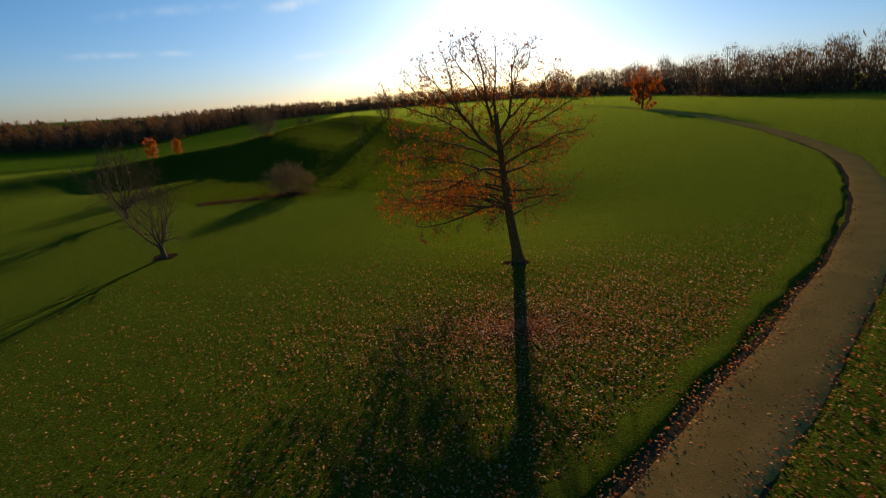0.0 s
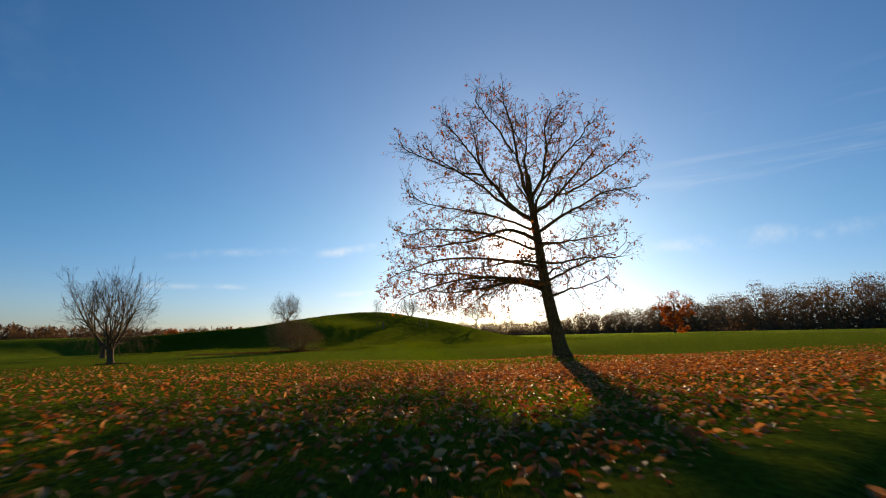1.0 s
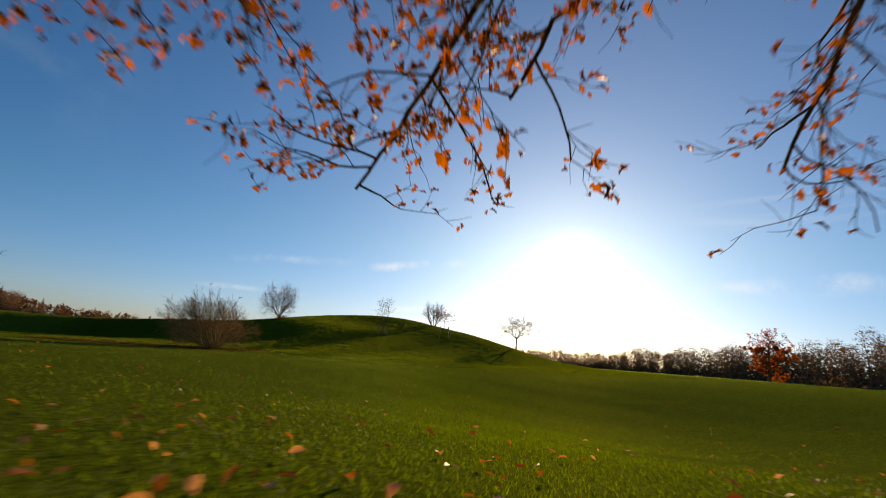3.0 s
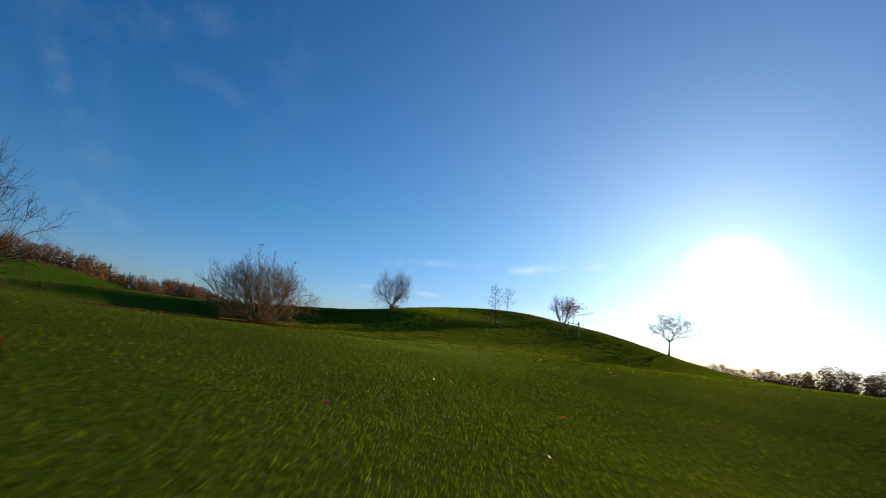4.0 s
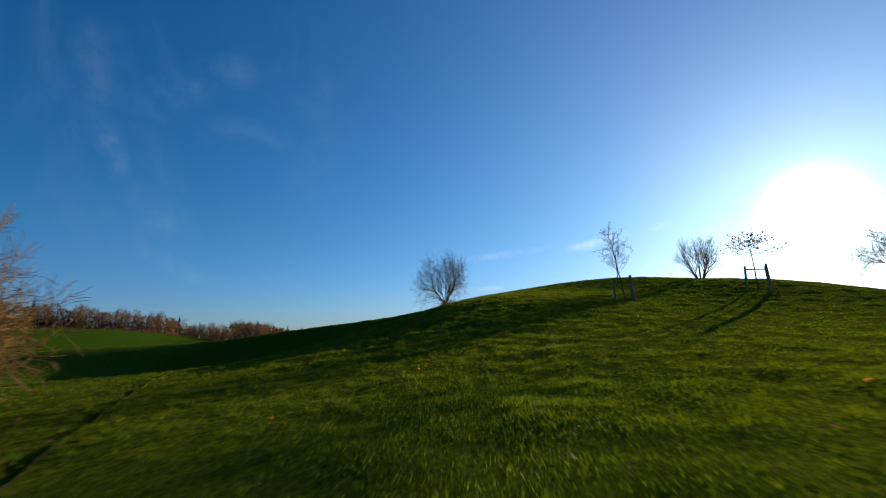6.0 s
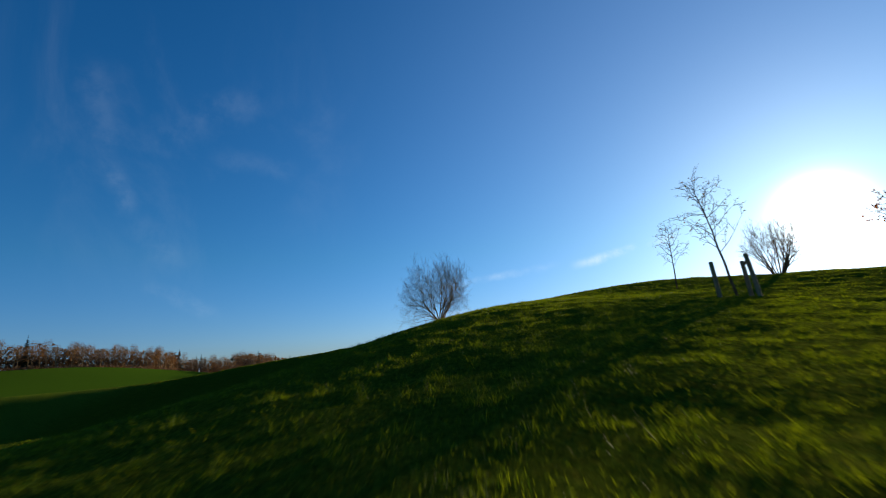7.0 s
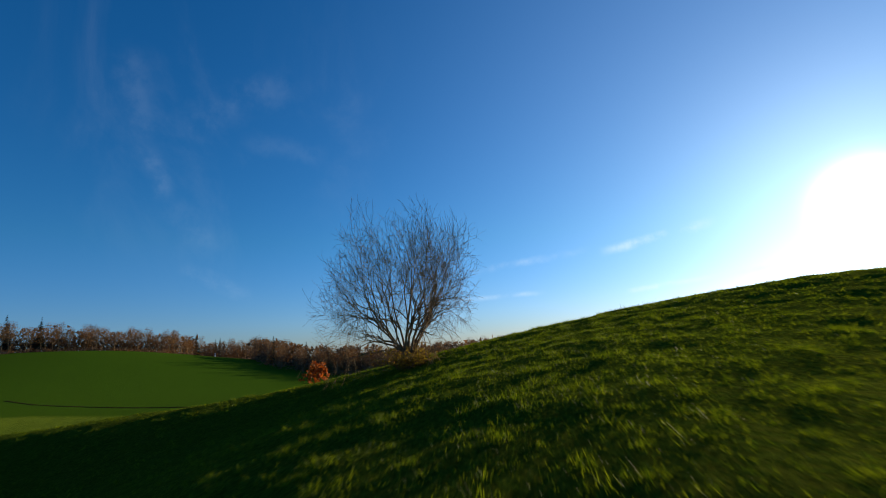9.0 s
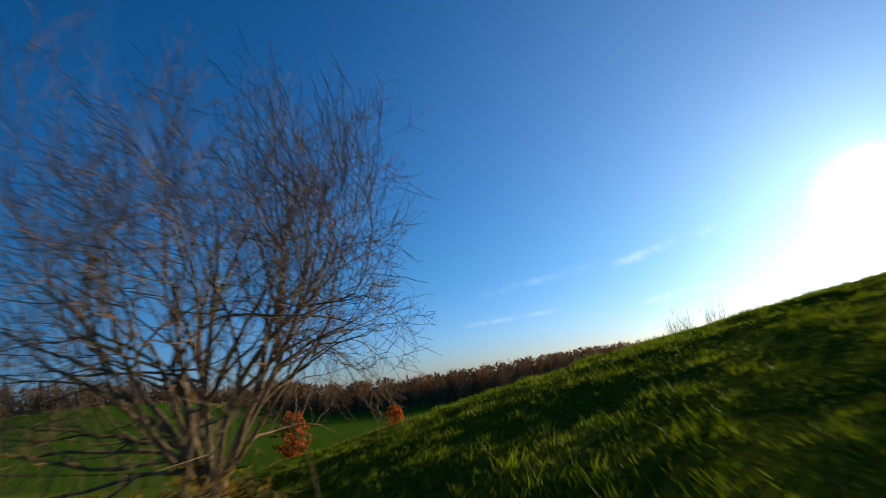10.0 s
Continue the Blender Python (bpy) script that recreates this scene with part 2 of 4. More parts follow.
def ground_material():
    m, nt, out = material("meadow")
    fine = noise_of(nt, 22.0, 5.0, (1, 1, 1), 0.7)
    clump = noise_of(nt, 2.6, 5.0, (1, 1, 1), 0.65)
    broad = noise_of(nt, 0.11, 4.0)
    tint = ramp(nt, fine, [(0.25, (0.004, 0.011, 0.001)), (0.5, (0.012, 0.028, 0.002)), (0.78, (0.040, 0.068, 0.006))])
    rough_grass = nt.nodes.new("ShaderNodeAttribute")
    rough_grass.attribute_name = "tufted"
    wild_tint = ramp(nt, fine, [(0.25, (0.009, 0.022, 0.002)), (0.5, (0.034, 0.058, 0.003)), (0.78, (0.10, 0.128, 0.008))])
    tint = mixed(nt, "MIX", rough_grass.outputs["Fac"], tint, wild_tint)
    tint = mixed(nt, "MULTIPLY", 0.55, tint, ramp(nt, clump, [(0.3, (0.45, 0.5, 0.4)), (0.65, (1.15, 1.1, 1.0))]))
    tint = mixed(nt, "MULTIPLY", 0.6, tint, ramp(nt, broad, [(0.3, (0.75, 0.95, 0.7)), (0.7, (1.2, 1.08, 1.0))]))
    # the sown field beyond the mound is a purer green
    sown = nt.nodes.new("ShaderNodeAttribute")
    sown.attribute_name = "sown"
    tint = mixed(nt, "MIX", sown.outputs["Fac"], tint, ramp(nt, clump, [(0.2, (0.026, 0.072, 0.005)), (0.8, (0.046, 0.105, 0.008))]))
    # the nap of the turf catches low light
    body = node(nt, "BsdfPrincipled", Roughness=1.0)
    body.inputs["Specular IOR Level"].default_value = 0.0
    nap = nt.nodes.new("ShaderNodeMapRange")
    nap.inputs["From Min"].default_value, nap.inputs["From Max"].default_value = 0.3, 0.75
    nap.inputs["To Min"].default_value, nap.inputs["To Max"].default_value = 0.10, 1.0
    nt.links.new(fine, nap.inputs["Value"])
    wild = nt.nodes.new("ShaderNodeMath")
    wild.operation = "SUBTRACT"
    wild.inputs[0].default_value = 1.0
    nt.links.new(sown.outputs["Fac"], wild.inputs[1])
    soft_nap = nt.nodes.new("ShaderNodeMath")
    soft_nap.operation = "MULTIPLY"
    nt.links.new(nap.outputs[0], soft_nap.inputs[0])
    nt.links.new(wild.outputs[0], soft_nap.inputs[1])
    # between the tufts of the mound the turf is matter
    matt = nt.nodes.new("ShaderNodeMapRange")
    matt.inputs["To Min"].default_value, matt.inputs["To Max"].default_value = 1.0, 0.5
    nt.links.new(rough_grass.outputs["Fac"], matt.inputs["Value"])
    kept = nt.nodes.new("ShaderNodeMath")
    kept.operation = "MULTIPLY"
    nt.links.new(soft_nap.outputs[0], kept.inputs[0])
    nt.links.new(matt.outputs[0], kept.inputs[1])
    nt.links.new(kept.outputs[0], body.inputs["Sheen Weight"])
    body.inputs["Sheen Roughness"].default_value = 0.36
    body.inputs["Sheen Tint"].default_value = (0.40, 0.56, 0.06, 1)
    nt.links.new(tint, body.inputs["Base Color"])
    # tufts stand out on the mound, the lawn is even
    tufts = noise_of(nt, 5.2, 3.0, (1, 1, 1), 0.6)
    zone = nt.nodes.new("ShaderNodeAttribute")
    zone.attribute_name = "tufted"
    tall = nt.nodes.new("ShaderNodeMath")
    tall.operation = "MULTIPLY"
    nt.links.new(tufts, tall.inputs[0])
    nt.links.new(zone.outputs["Fac"], tall.inputs[1])
    broad_bump = node(nt, "Bump", Strength=1.0, Distance=0.55)
    nt.links.new(tall.outputs[0], broad_bump.inputs["Height"])
    fine_bump = node(nt, "Bump", Strength=0.9, Distance=0.16)
    nt.links.new(fine, fine_bump.inputs["Height"])
    nt.links.new(broad_bump.outputs[0], fine_bump.inputs["Normal"])
    nt.links.new(fine_bump.outputs[0], body.inputs["Normal"])
    # blades throw some light on towards the viewer who faces the sun
    gleam = node(nt, "BsdfGlossy", Roughness=0.8)
    gleam.inputs["Color"].default_value = (0.012, 0.0135, 0.002, 1)
    nt.links.new(broad_bump.outputs[0], gleam.inputs["Normal"])
    both = nt.nodes.new("ShaderNodeAddShader")
    nt.links.new(body.outputs[0], both.inputs[0])
    nt.links.new(gleam.outputs[0], both.inputs[1])
    nt.links.new(both.outputs[0], out.inputs[0])
    return m


def earth_material(name, dark, light, scale, depth):
    m, nt, out = material(name)
    fine = noise_of(nt, scale, 6.0, (1, 1, 1), 0.7)
    broad = noise_of(nt, 0.7, 4.0)
    tint = mixed(nt, "MULTIPLY", 0.6, ramp(nt, fine, [(0.3, dark), (0.72, light)]), ramp(nt, broad, [(0.3, (0.62, 0.60, 0.55)), (0.7, (1.1, 1.05, 1.0))]))
    body = node(nt, "BsdfDiffuse", Roughness=0.8)
    nt.links.new(tint, body.inputs["Color"])
    nt.links.new(bumped(nt, fine, 0.7, depth), body.inputs["Normal"])
    nt.links.new(body.outputs[0], out.inputs[0])
    return m


MEADOW = ground_material()
GRAVEL = earth_material("gravel", (0.37, 0.19, 0.045), (0.62, 0.345, 0.095), 28.0, 0.02)
SOIL = earth_material("soil", (0.055, 0.038, 0.017), (0.15, 0.105, 0.052), 16.0, 0.05)
# near-black green: shade put into the colour of the strips on the grass
SHADE_STRIP = earth_material("shade_strip", (0.022, 0.026, 0.007), (0.075, 0.078, 0.020), 16.0, 0.05)
MULCH = earth_material("mulch", (0.045, 0.027, 0.014), (0.14, 0.08, 0.04), 20.0, 0.05)


def plain(name, colour, rough=0.5):
    m, nt, out = material(name)
    body = node(nt, "BsdfPrincipled", Roughness=rough)
    worn = noise_of(nt, 6.0, 4.0)
    nt.links.new(ramp(nt, worn, [(0.2, tuple(c * 0.75 for c in colour)), (0.6, colour)]), body.inputs["Base Color"])
    nt.links.new(body.outputs[0], out.inputs[0])
    return m


WHITE_PAINT = plain("white_paint", (0.8, 0.8, 0.78))


# ---------------------------------------------------------------- mesh helpers
def mesh_of(name, verts, *face_sets, smooth=False):
    verts = np.asarray(verts, np.float32).reshape(-1, 3)
    sets = [np.asarray(f, np.int32) for f in face_sets if len(f)]
    me = bpy.data.meshes.new(name)
    me.vertices.add(len(verts))
    me.vertices.foreach_set("co", verts.ravel())
    loops = np.concatenate([f.ravel() for f in sets])
    sizes = np.concatenate([np.full(len(f), f.shape[1], np.int32) for f in sets])
    me.loops.add(len(loops))
    me.loops.foreach_set("vertex_index", loops)
    me.polygons.add(len(sizes))
    me.polygons.foreach_set("loop_start", np.concatenate([[0], np.cumsum(sizes)[:-1]]).astype(np.int32))
    if smooth:
        me.polygons.foreach_set("use_smooth", np.ones(len(sizes), bool))
    me.update(calc_edges=True)
    return me


def part(name, me, mat, parent=None, label=""):
    ob = new(name, me)
    me.materials.append(mat)
    ob.parent = parent
    return tagged(ob, label) if label else ob


def thing(name, at, label, category, group=""):
    root = new(name)
    root.location = at
    root.empty_display_size = 0.2
    return tagged(root, label, category, group)


def unit(v):
    v = np.asarray(v, float)
    return v / max(np.linalg.norm(v), 1e-9)


class Tubes:
    """Tapered round limbs gathered into one mesh."""

    def __init__(self):
        self.verts, self.faces, self.count = [], [], 0

    def add(self, pts, radii, sides):
        pts, radii = np.asarray(pts, float), np.asarray(radii, float)
        tang = np.gradient(pts, axis=0)
        tang /= np.linalg.norm(tang, axis=1, keepdims=True) + 1e-9
        ref = np.array([0.31, 0.17, 0.2]) if abs(tang[0, 2]) > 0.8 else np.array([0.05, 0.02, 1.0])
        u = np.cross(tang, ref)
        u /= np.linalg.norm(u, axis=1, keepdims=True) + 1e-9
        v = np.cross(tang, u)
        a = np.arange(sides) * 2 * np.pi / sides
        ring = pts[:, None] + radii[:, None, None] * (np.cos(a)[None, :, None] * u[:, None] + np.sin(a)[None, :, None] * v[:, None])
        n = len(pts)
        k = np.arange(n - 1)[:, None] * sides
        i = np.arange(sides)[None]
        j = (i + 1) % sides
        quads = np.stack([k + i, k + j, k + sides + j, k + sides + i], -1).reshape(-1, 4) + self.count
        self.verts.append(ring.reshape(-1, 3))
        self.faces.append(quads)
        self.count += n * sides

    def mesh(self, name):
        return mesh_of(name, np.concatenate(self.verts), np.concatenate(self.faces), smooth=True)


def wander(rng, start, way, length, steps, bend, lift):
    """A limb's line: it wanders by bend and turns up (or down) by lift."""
    pts, d = [np.asarray(start, float)], unit(way)
    for _ in range(steps):
        d = unit(d + rng.normal(0, bend, 3) + np.array([0, 0, lift]))
        pts.append(pts[-1] + d * length / steps)
    return np.array(pts)


def along(pts, f):
    """The place and way at the fraction f of a line."""
    x = f * (len(pts) - 1)
    i = min(int(x), len(pts) - 2)
    return pts[i] + (pts[i + 1] - pts[i]) * (x - i), unit(pts[i + 1] - pts[i])


def aside(rng, way, angle):
    """A way at that many degrees from the given one."""
    side = unit(np.cross(way, rng.normal(0, 1, 3)))
    return unit(way * math.cos(radians(angle)) + side * math.sin(radians(angle)))


def turns(rng, n, tilt):
    """n random turns: a heading and a tilt of about that many degrees."""
    a = rng.uniform(0, 2 * np.pi, n)
    t = np.radians(tilt) * rng.normal(0, 1, n)
    r = rng.normal(0, 1, n) * np.radians(tilt)
    ca, sa, ct, st, cr, sr = np.cos(a), np.sin(a), np.cos(t), np.sin(t), np.cos(r), np.sin(r)
    zero, one = np.zeros(n), np.ones(n)
    rz = np.stack([ca, -sa, zero, sa, ca, zero, zero, zero, one], -1).reshape(n, 3, 3)
    rx = np.stack([one, zero, zero, zero, ct, -st, zero, st, ct], -1).reshape(n, 3, 3)
    ry = np.stack([cr, zero, sr, zero, one, zero, -sr, zero, cr], -1).reshape(n, 3, 3)
    return rz @ rx @ ry


def leaf_shape(curl=0.18, stations=((0.0, 0.02), (0.22, 0.25), (0.40, 0.13), (0.60, 0.30), (0.80, 0.16), (1.0, 0.03))):
    """A lobed leaf of length 1: its rib along y, two rows of lobes, the sides bent up."""
    verts, faces = [], []
    for y, w in stations:
        sag = -curl * (y - 0.5) ** 2
        verts += [(-w, y - 0.5, sag + curl * w * 1.6), (0, y - 0.5, sag), (w, y - 0.5, sag + curl * w * 1.6)]
    for i in range(len(stations) - 1):
        a = 3 * i
        faces += [(a, a + 1, a + 4, a + 3), (a + 1, a + 2, a + 5, a + 4)]
    return np.array(verts), np.array(faces)


def small_leaf():
    """A plain pointed leaf of length 1, folded along its rib."""
    v = np.array([(0, -0.5, 0), (0.24, -0.05, 0.07), (0, 0.5, -0.05), (-0.24, -0.05, 0.07)])
    return v, np.array([(0, 1, 2), (0, 2, 3)])


def strew(name, shape, places, sizes, rot):
    """Many copies of a small shape joined into one mesh."""
    v, f = shape
    n = len(places)
    verts = np.einsum("nij,kj->nki", rot, v) * np.asarray(sizes)[:, None, None] + np.asarray(places)[:, None]
    faces = (f[None] + (np.arange(n) * len(v))[:, None, None]).reshape(-1, f.shape[1])
    return mesh_of(name, verts.reshape(-1, 3), faces)


# ---------------------------------------------------------------- the lie of the land
SLOPE = (0.13, 1.075, 0.096)
# middle x, y, height, half-widths, turn
SWELLS = [
    (-14.820, 63.594, 3.256, 7.573, 17.279, -0.630),
    (-33.180, 56.508, 3.021, 5.947, 34.628, -0.902),
    (-5.044, 58.731, 2.976, 9.520, 16.200, -0.394),
    (-17.595, 45.068, 1.735, 7.079, 12.650, 0.417),
    (1.998, 11.472, -0.909, 7.998, 7.950, 0.020),
    (-17.825, 21.435, -0.281, 25.0, 25.0, 0.0),
    (0.0, 0.0, 0.09, 2.0, 2.0, 0.0),
    (-4.0, -5.0, -0.13, 3.5, 5.0, 0.0),
    (-37.988, 52.280, -2.360, 8.011, 13.018, -0.295),
    (-36.188, 51.286, 1.778, 8.272, 5.991, 0.291),
    (-295.225, 137.434, 17.5, 105.077, 105.077, 0.0),
    (-146.451, 179.690, -7.0, 92.221, 92.221, 0.0),
]


def smooth_land(x, y):
    x, y = np.asarray(x, float), np.asarray(y, float)
    z = SLOPE[0] + SLOPE[1] * 400 * np.tanh(x / 400) / 50 + SLOPE[2] * 400 * np.tanh(y / 400) / 50
    for mx, my, h, a, b, turn in SWELLS:
        c, s = math.cos(turn), math.sin(turn)
        u, v = (c * (x - mx) + s * (y - my)) / a, (-s * (x - mx) + c * (y - my)) / b
        z = z + h * np.exp(-(u * u + v * v))
    return z


def on_mound(x, y):
    """0 on the mown lawn, 1 on the rough grass of the mound."""
    u = np.asarray(x, float) + 13
    v = np.asarray(y, float) - 56
    r = np.sqrt((u / 30) ** 2 + (v / 35) ** 2)
    return np.clip((1.06 - r) / 0.10, 0, 1)


def land(x, y):
    """The ground's height: the smooth form, small unevenness, and hummocks on the mound."""
    x, y = np.asarray(x, float), np.asarray(y, float)
    rough = on_mound(x, y)
    z = smooth_land(x, y)
    z = z + 0.012 * np.sin(1.7 * x + 0.6 * y) * np.sin(1.3 * y - 0.5 * x)
    hum = np.zeros(np.shape(x))
    for i in range(9):
        way, f = 2.4 * i, 2.6 + 0.75 * i
        hum = hum + np.sin(f * (x * math.cos(way) + y * math.sin(way)) + 1.4 * np.sin(0.55 * x + 0.8 * i) + 1.2 * np.sin(0.6 * y - 0.5 * i)) * (0.55 - 0.03 * i)
    return z + rough * 0.015 * hum


def axis_steps(lo, hi, fine, far, grow=1.12):
    """Grid lines: even between lo and hi, wider and wider out to far."""
    inner = list(np.arange(lo, hi + 1e-6, fine))
    step, a, out_hi = fine, inner[-1], []
    while a < far:
        step *= grow
        a += step
        out_hi.append(a)
    step, a, out_lo = fine, inner[0], []
    while a > -far:
        step *= grow
        a -= step
        out_lo.append(a)
    return np.array(out_lo[::-1] + inner + out_hi)


def build_ground():
    xs, ys = axis_steps(-42, 14, 0.3, 2400), axis_steps(-20, 72, 0.3, 2400)
    gx, gy = np.meshgrid(xs, ys, indexing="ij")
    verts = np.stack([gx, gy, land(gx, gy)], -1).reshape(-1, 3)
    n, m = len(xs), len(ys)
    i = (np.arange(n - 1)[:, None] * m + np.arange(m - 1)[None]).ravel()
    faces = np.stack([i, i + m, i + m + 1, i + 1], -1)
    me = mesh_of("ground", verts, faces, smooth=True)
    me.attributes.new("tufted", "FLOAT", "POINT").data.foreach_set("value", on_mound(gx, gy).astype(np.float32).ravel())
    field = np.clip((gy - 73 + 0.8 * np.maximum(0, -gx - 110)) / 3, 0, 1) * np.clip((-gx - 48) / 6, 0, 1)
    me.attributes.new("sown", "FLOAT", "POINT").data.foreach_set("value", field.astype(np.float32).ravel())
    ob = part("ground", me, MEADOW)
    tagged(ob, "autumn park meadow of green grass rising into a low mound", "ground", kind="structure")


build_ground()


def draped(line, widths, across=8, step=0.5):
    """A strip that lies on the ground: the line is its left edge, widths reach to the right."""
    line = np.asarray(line, float)
    seg = np.r_[0, np.cumsum(np.linalg.norm(np.diff(line, axis=0), axis=1))]
    n = max(8, int(seg[-1] / step))
    s = np.linspace(0, seg[-1], n)
    # a smooth line through the given places
    base = np.stack([np.interp(s, seg, line[:, k]) for k in (0, 1)], -1)
    for _ in range(40):
        base[1:-1] = 0.25 * base[:-2] + 0.5 * base[1:-1] + 0.25 * base[2:]
    w = np.interp(s, seg, widths)
    t = np.gradient(base, axis=0)
    t /= np.linalg.norm(t, axis=1, keepdims=True)
    right = np.stack([t[:, 1], -t[:, 0]], -1)
    f = np.linspace(0, 1, across + 1)
    return base, right, w, f, n


# left edge of the gravel, as one walks along it
PATH_EDGE = [(-40, -30), (-12, -19.4), (-6.4, -16.7), (-3.7, -14.8), (-1.8, -13.3), (0.3, -11.7), (3.0, -9.7), (6.3, -7.2), (9.0, -5.0), (12.1, -2.6),
             (18.4, 3.4), (25.0, 10.8), (30.2, 17.9), (34.8, 27.6), (40.6, 42), (48.8, 68.5), (54.6, 98), (57, 122), (55, 150), (48, 185)]


def build_path():
    base, right, w, f, n = draped(PATH_EDGE, [2.0] * 13 + [2.2, 2.4, 2.6, 2.8, 2.8, 2.8, 2.8])
    rng = np.random.default_rng(5)

    def strip(name, lo, hi, lift, crown, mat, label, category, wobble, kind="structure", across=8):
        rag = np.convolve(rng.normal(0, wobble, n + 8), np.ones(7) / 3.4, "same")[4:n + 4]
        rag2 = np.convolve(rng.normal(0, wobble, n + 8), np.ones(7) / 3.4, "same")[4:n + 4]
        cells = []
        for k in np.linspace(0, 1, across + 1):
            off = (lo(w) + rag) * (1 - k) + (hi(w) + rag2) * k
            p = base + right * off[:, None]
            z = land(p[:, 0], p[:, 1]) + lift + crown * 4 * k * (1 - k) + (0 if 0 < k < 1 else -0.06)
            cells.append(np.c_[p, z])
        v = np.stack(cells, 1).reshape(-1, 3)
        c = across + 1
        i = (np.arange(n - 1)[:, None] * c + np.arange(across)[None]).ravel()
        ob = part(name, mesh_of(name, v, np.stack([i, i + 1, i + c + 1, i + c], -1), smooth=True), mat)
        return tagged(ob, label, category, kind=kind)

    # bare soil; its dark colour also paints in the shade under the turf lip
    strip("path_verge", lambda w: -0.30 + 0 * w, lambda w: w + 0.12, 0.015, 0.0, SOIL, "bare soil along both edges of the path, its dark tone partly painted shade", "verge", 0.07)
    strip("path", lambda w: 0 * w, lambda w: w, 0.03, 0.04, GRAVEL, "pale sandy gravel path curving through the grass", "path", 0.06)
    # the turf stands a little proud of the path and breaks off in a ragged lip
    for name, side, label in (("turf_edge", -1, "raised ragged turf edge along the path"), ("turf_edge", 1, "low turf edge on the outer side of the path")):
        rag = np.convolve(rng.normal(0, 0.05, n + 8), np.ones(3) / 1.8, "same")[4:n + 4]
        rise = 0.75 + 0.25 * np.convolve(rng.normal(0, 1, n + 8), np.ones(3) / 2, "same")[4:n + 4].clip(-1.4, 1.4)
        profile = [(0.02, -0.03), (0.06, 0.05), (0.14, 0.09), (0.32, 0.095), (0.7, 0.06), (1.3, -0.03)]
        cells = []
        for out, up in profile:
            off = (w if side > 0 else 0) + side * (out + 0.12 + rag * (1 - out / 1.3))
            p = base + right * off[:, None]
            cells.append(np.c_[p, land(p[:, 0], p[:, 1]) + (up * rise * (1.0 if side < 0 else 0.4) if up > 0 else up)])
        v = np.stack(cells, 1).reshape(-1, 3)
        c = len(profile)
        i = (np.arange(n - 1)[:, None] * c + np.arange(c - 1)[None]).ravel()
        quads = np.stack([i, i + 1, i + c + 1, i + c], -1)
        ob = part(name, mesh_of(name, v, quads if side > 0 else quads[:, ::-1], smooth=True), MEADOW)
        tagged(ob, label, "verge", kind="structure")


build_path()


def build_pebbles():
    """Loose stones and crumbs of earth on the gravel."""
    rng = np.random.default_rng(7)
    line = np.array(PATH_EDGE[1:11], float)
    seg = np.r_[0, np.cumsum(np.linalg.norm(np.diff(line, axis=0), axis=1))]
    n = 2600
    at = rng.uniform(0, seg[-1], n)
    i = np.clip(np.searchsorted(seg, at) - 1, 0, len(line) - 2)
    t = (line[i + 1] - line[i]) / np.linalg.norm(line[i + 1] - line[i], axis=1, keepdims=True)
    p = line[i] + t * (at - seg[i])[:, None] + np.stack([t[:, 1], -t[:, 0]], -1) * rng.uniform(0.1, 1.9, n)[:, None]
    stone = np.array([(1, 0, 0), (0, 0.8, 0), (-0.9, 0, 0), (0, -0.8, 0), (0, 0, 0.6), (0, 0, -0.5)]) * 0.5
    faces = np.array([(0, 1, 4), (1, 2, 4), (2, 3, 4), (3, 0, 4), (1, 0, 5), (2, 1, 5), (3, 2, 5), (0, 3, 5)])
    spots = np.c_[p, land(p[:, 0], p[:, 1]) + 0.062]
    ob = part("pebbles", strew("pebbles", (stone, faces), spots, rng.gamma(2.0, 0.012, n).clip(0.008, 0.09), turns(rng, n, 12)), SOIL)
    tagged(ob, "loose dark stones and crumbs scattered on the gravel path", "stones", kind="stuff")


build_pebbles()


def strip_line(name, line, width, mat, label, category, seed, lift=0.012):
    """A narrow strip laid on the grass along a line: litter, or shade painted dark."""
    base, right, w, f, n = draped(line, [width] * len(line), step=0.3)
    rng = np.random.default_rng(seed)
    rows = []
    for k in (-0.5, -0.25, 0, 0.25, 0.5):
        off = k * w * (1 + 0.35 * np.convolve(rng.normal(0, 1, n + 4), np.ones(5) / 3, "same")[2:n + 2])
        p = base + right * off[:, None]
        rows.append(np.c_[p, land(p[:, 0], p[:, 1]) + lift - (0.04 + lift) * (abs(k) == 0.5)])
    v = np.stack(rows, 1).reshape(-1, 3)
    i = (np.arange(n - 1)[:, None] * 5 + np.arange(4)[None]).ravel()
    ob = part(name, mesh_of(name, v, np.stack([i, i + 1, i + 6, i + 5], -1), smooth=True), mat)
    return tagged(ob, label, category, kind="structure")


# flat dark strips stand for the shade inside a worn rut and a crease
strip_line("shaded_rut", [(-30, 37.5), (-22, 32.0), (-16.0, 27.8), (-12.3, 25.25), (-9.2, 23.1), (-7.9, 22.15), (-7.0, 21.5), (-6.4, 21.2), (-5.8, 21.0)], 0.065, SHADE_STRIP, "narrow worn rut along the foot of the mound, its shade painted dark", "rut", 3)
strip_line("crease_shade", [(-5.3, 21.3), (-4.7, 21.9), (-3.9, 22.3), (-3.3, 22.9), (-2.6, 24.1), (-1.9, 25.3)], 0.13, SHADE_STRIP, "short dark strip painted as shade in a crease below the mound", "rut", 4)


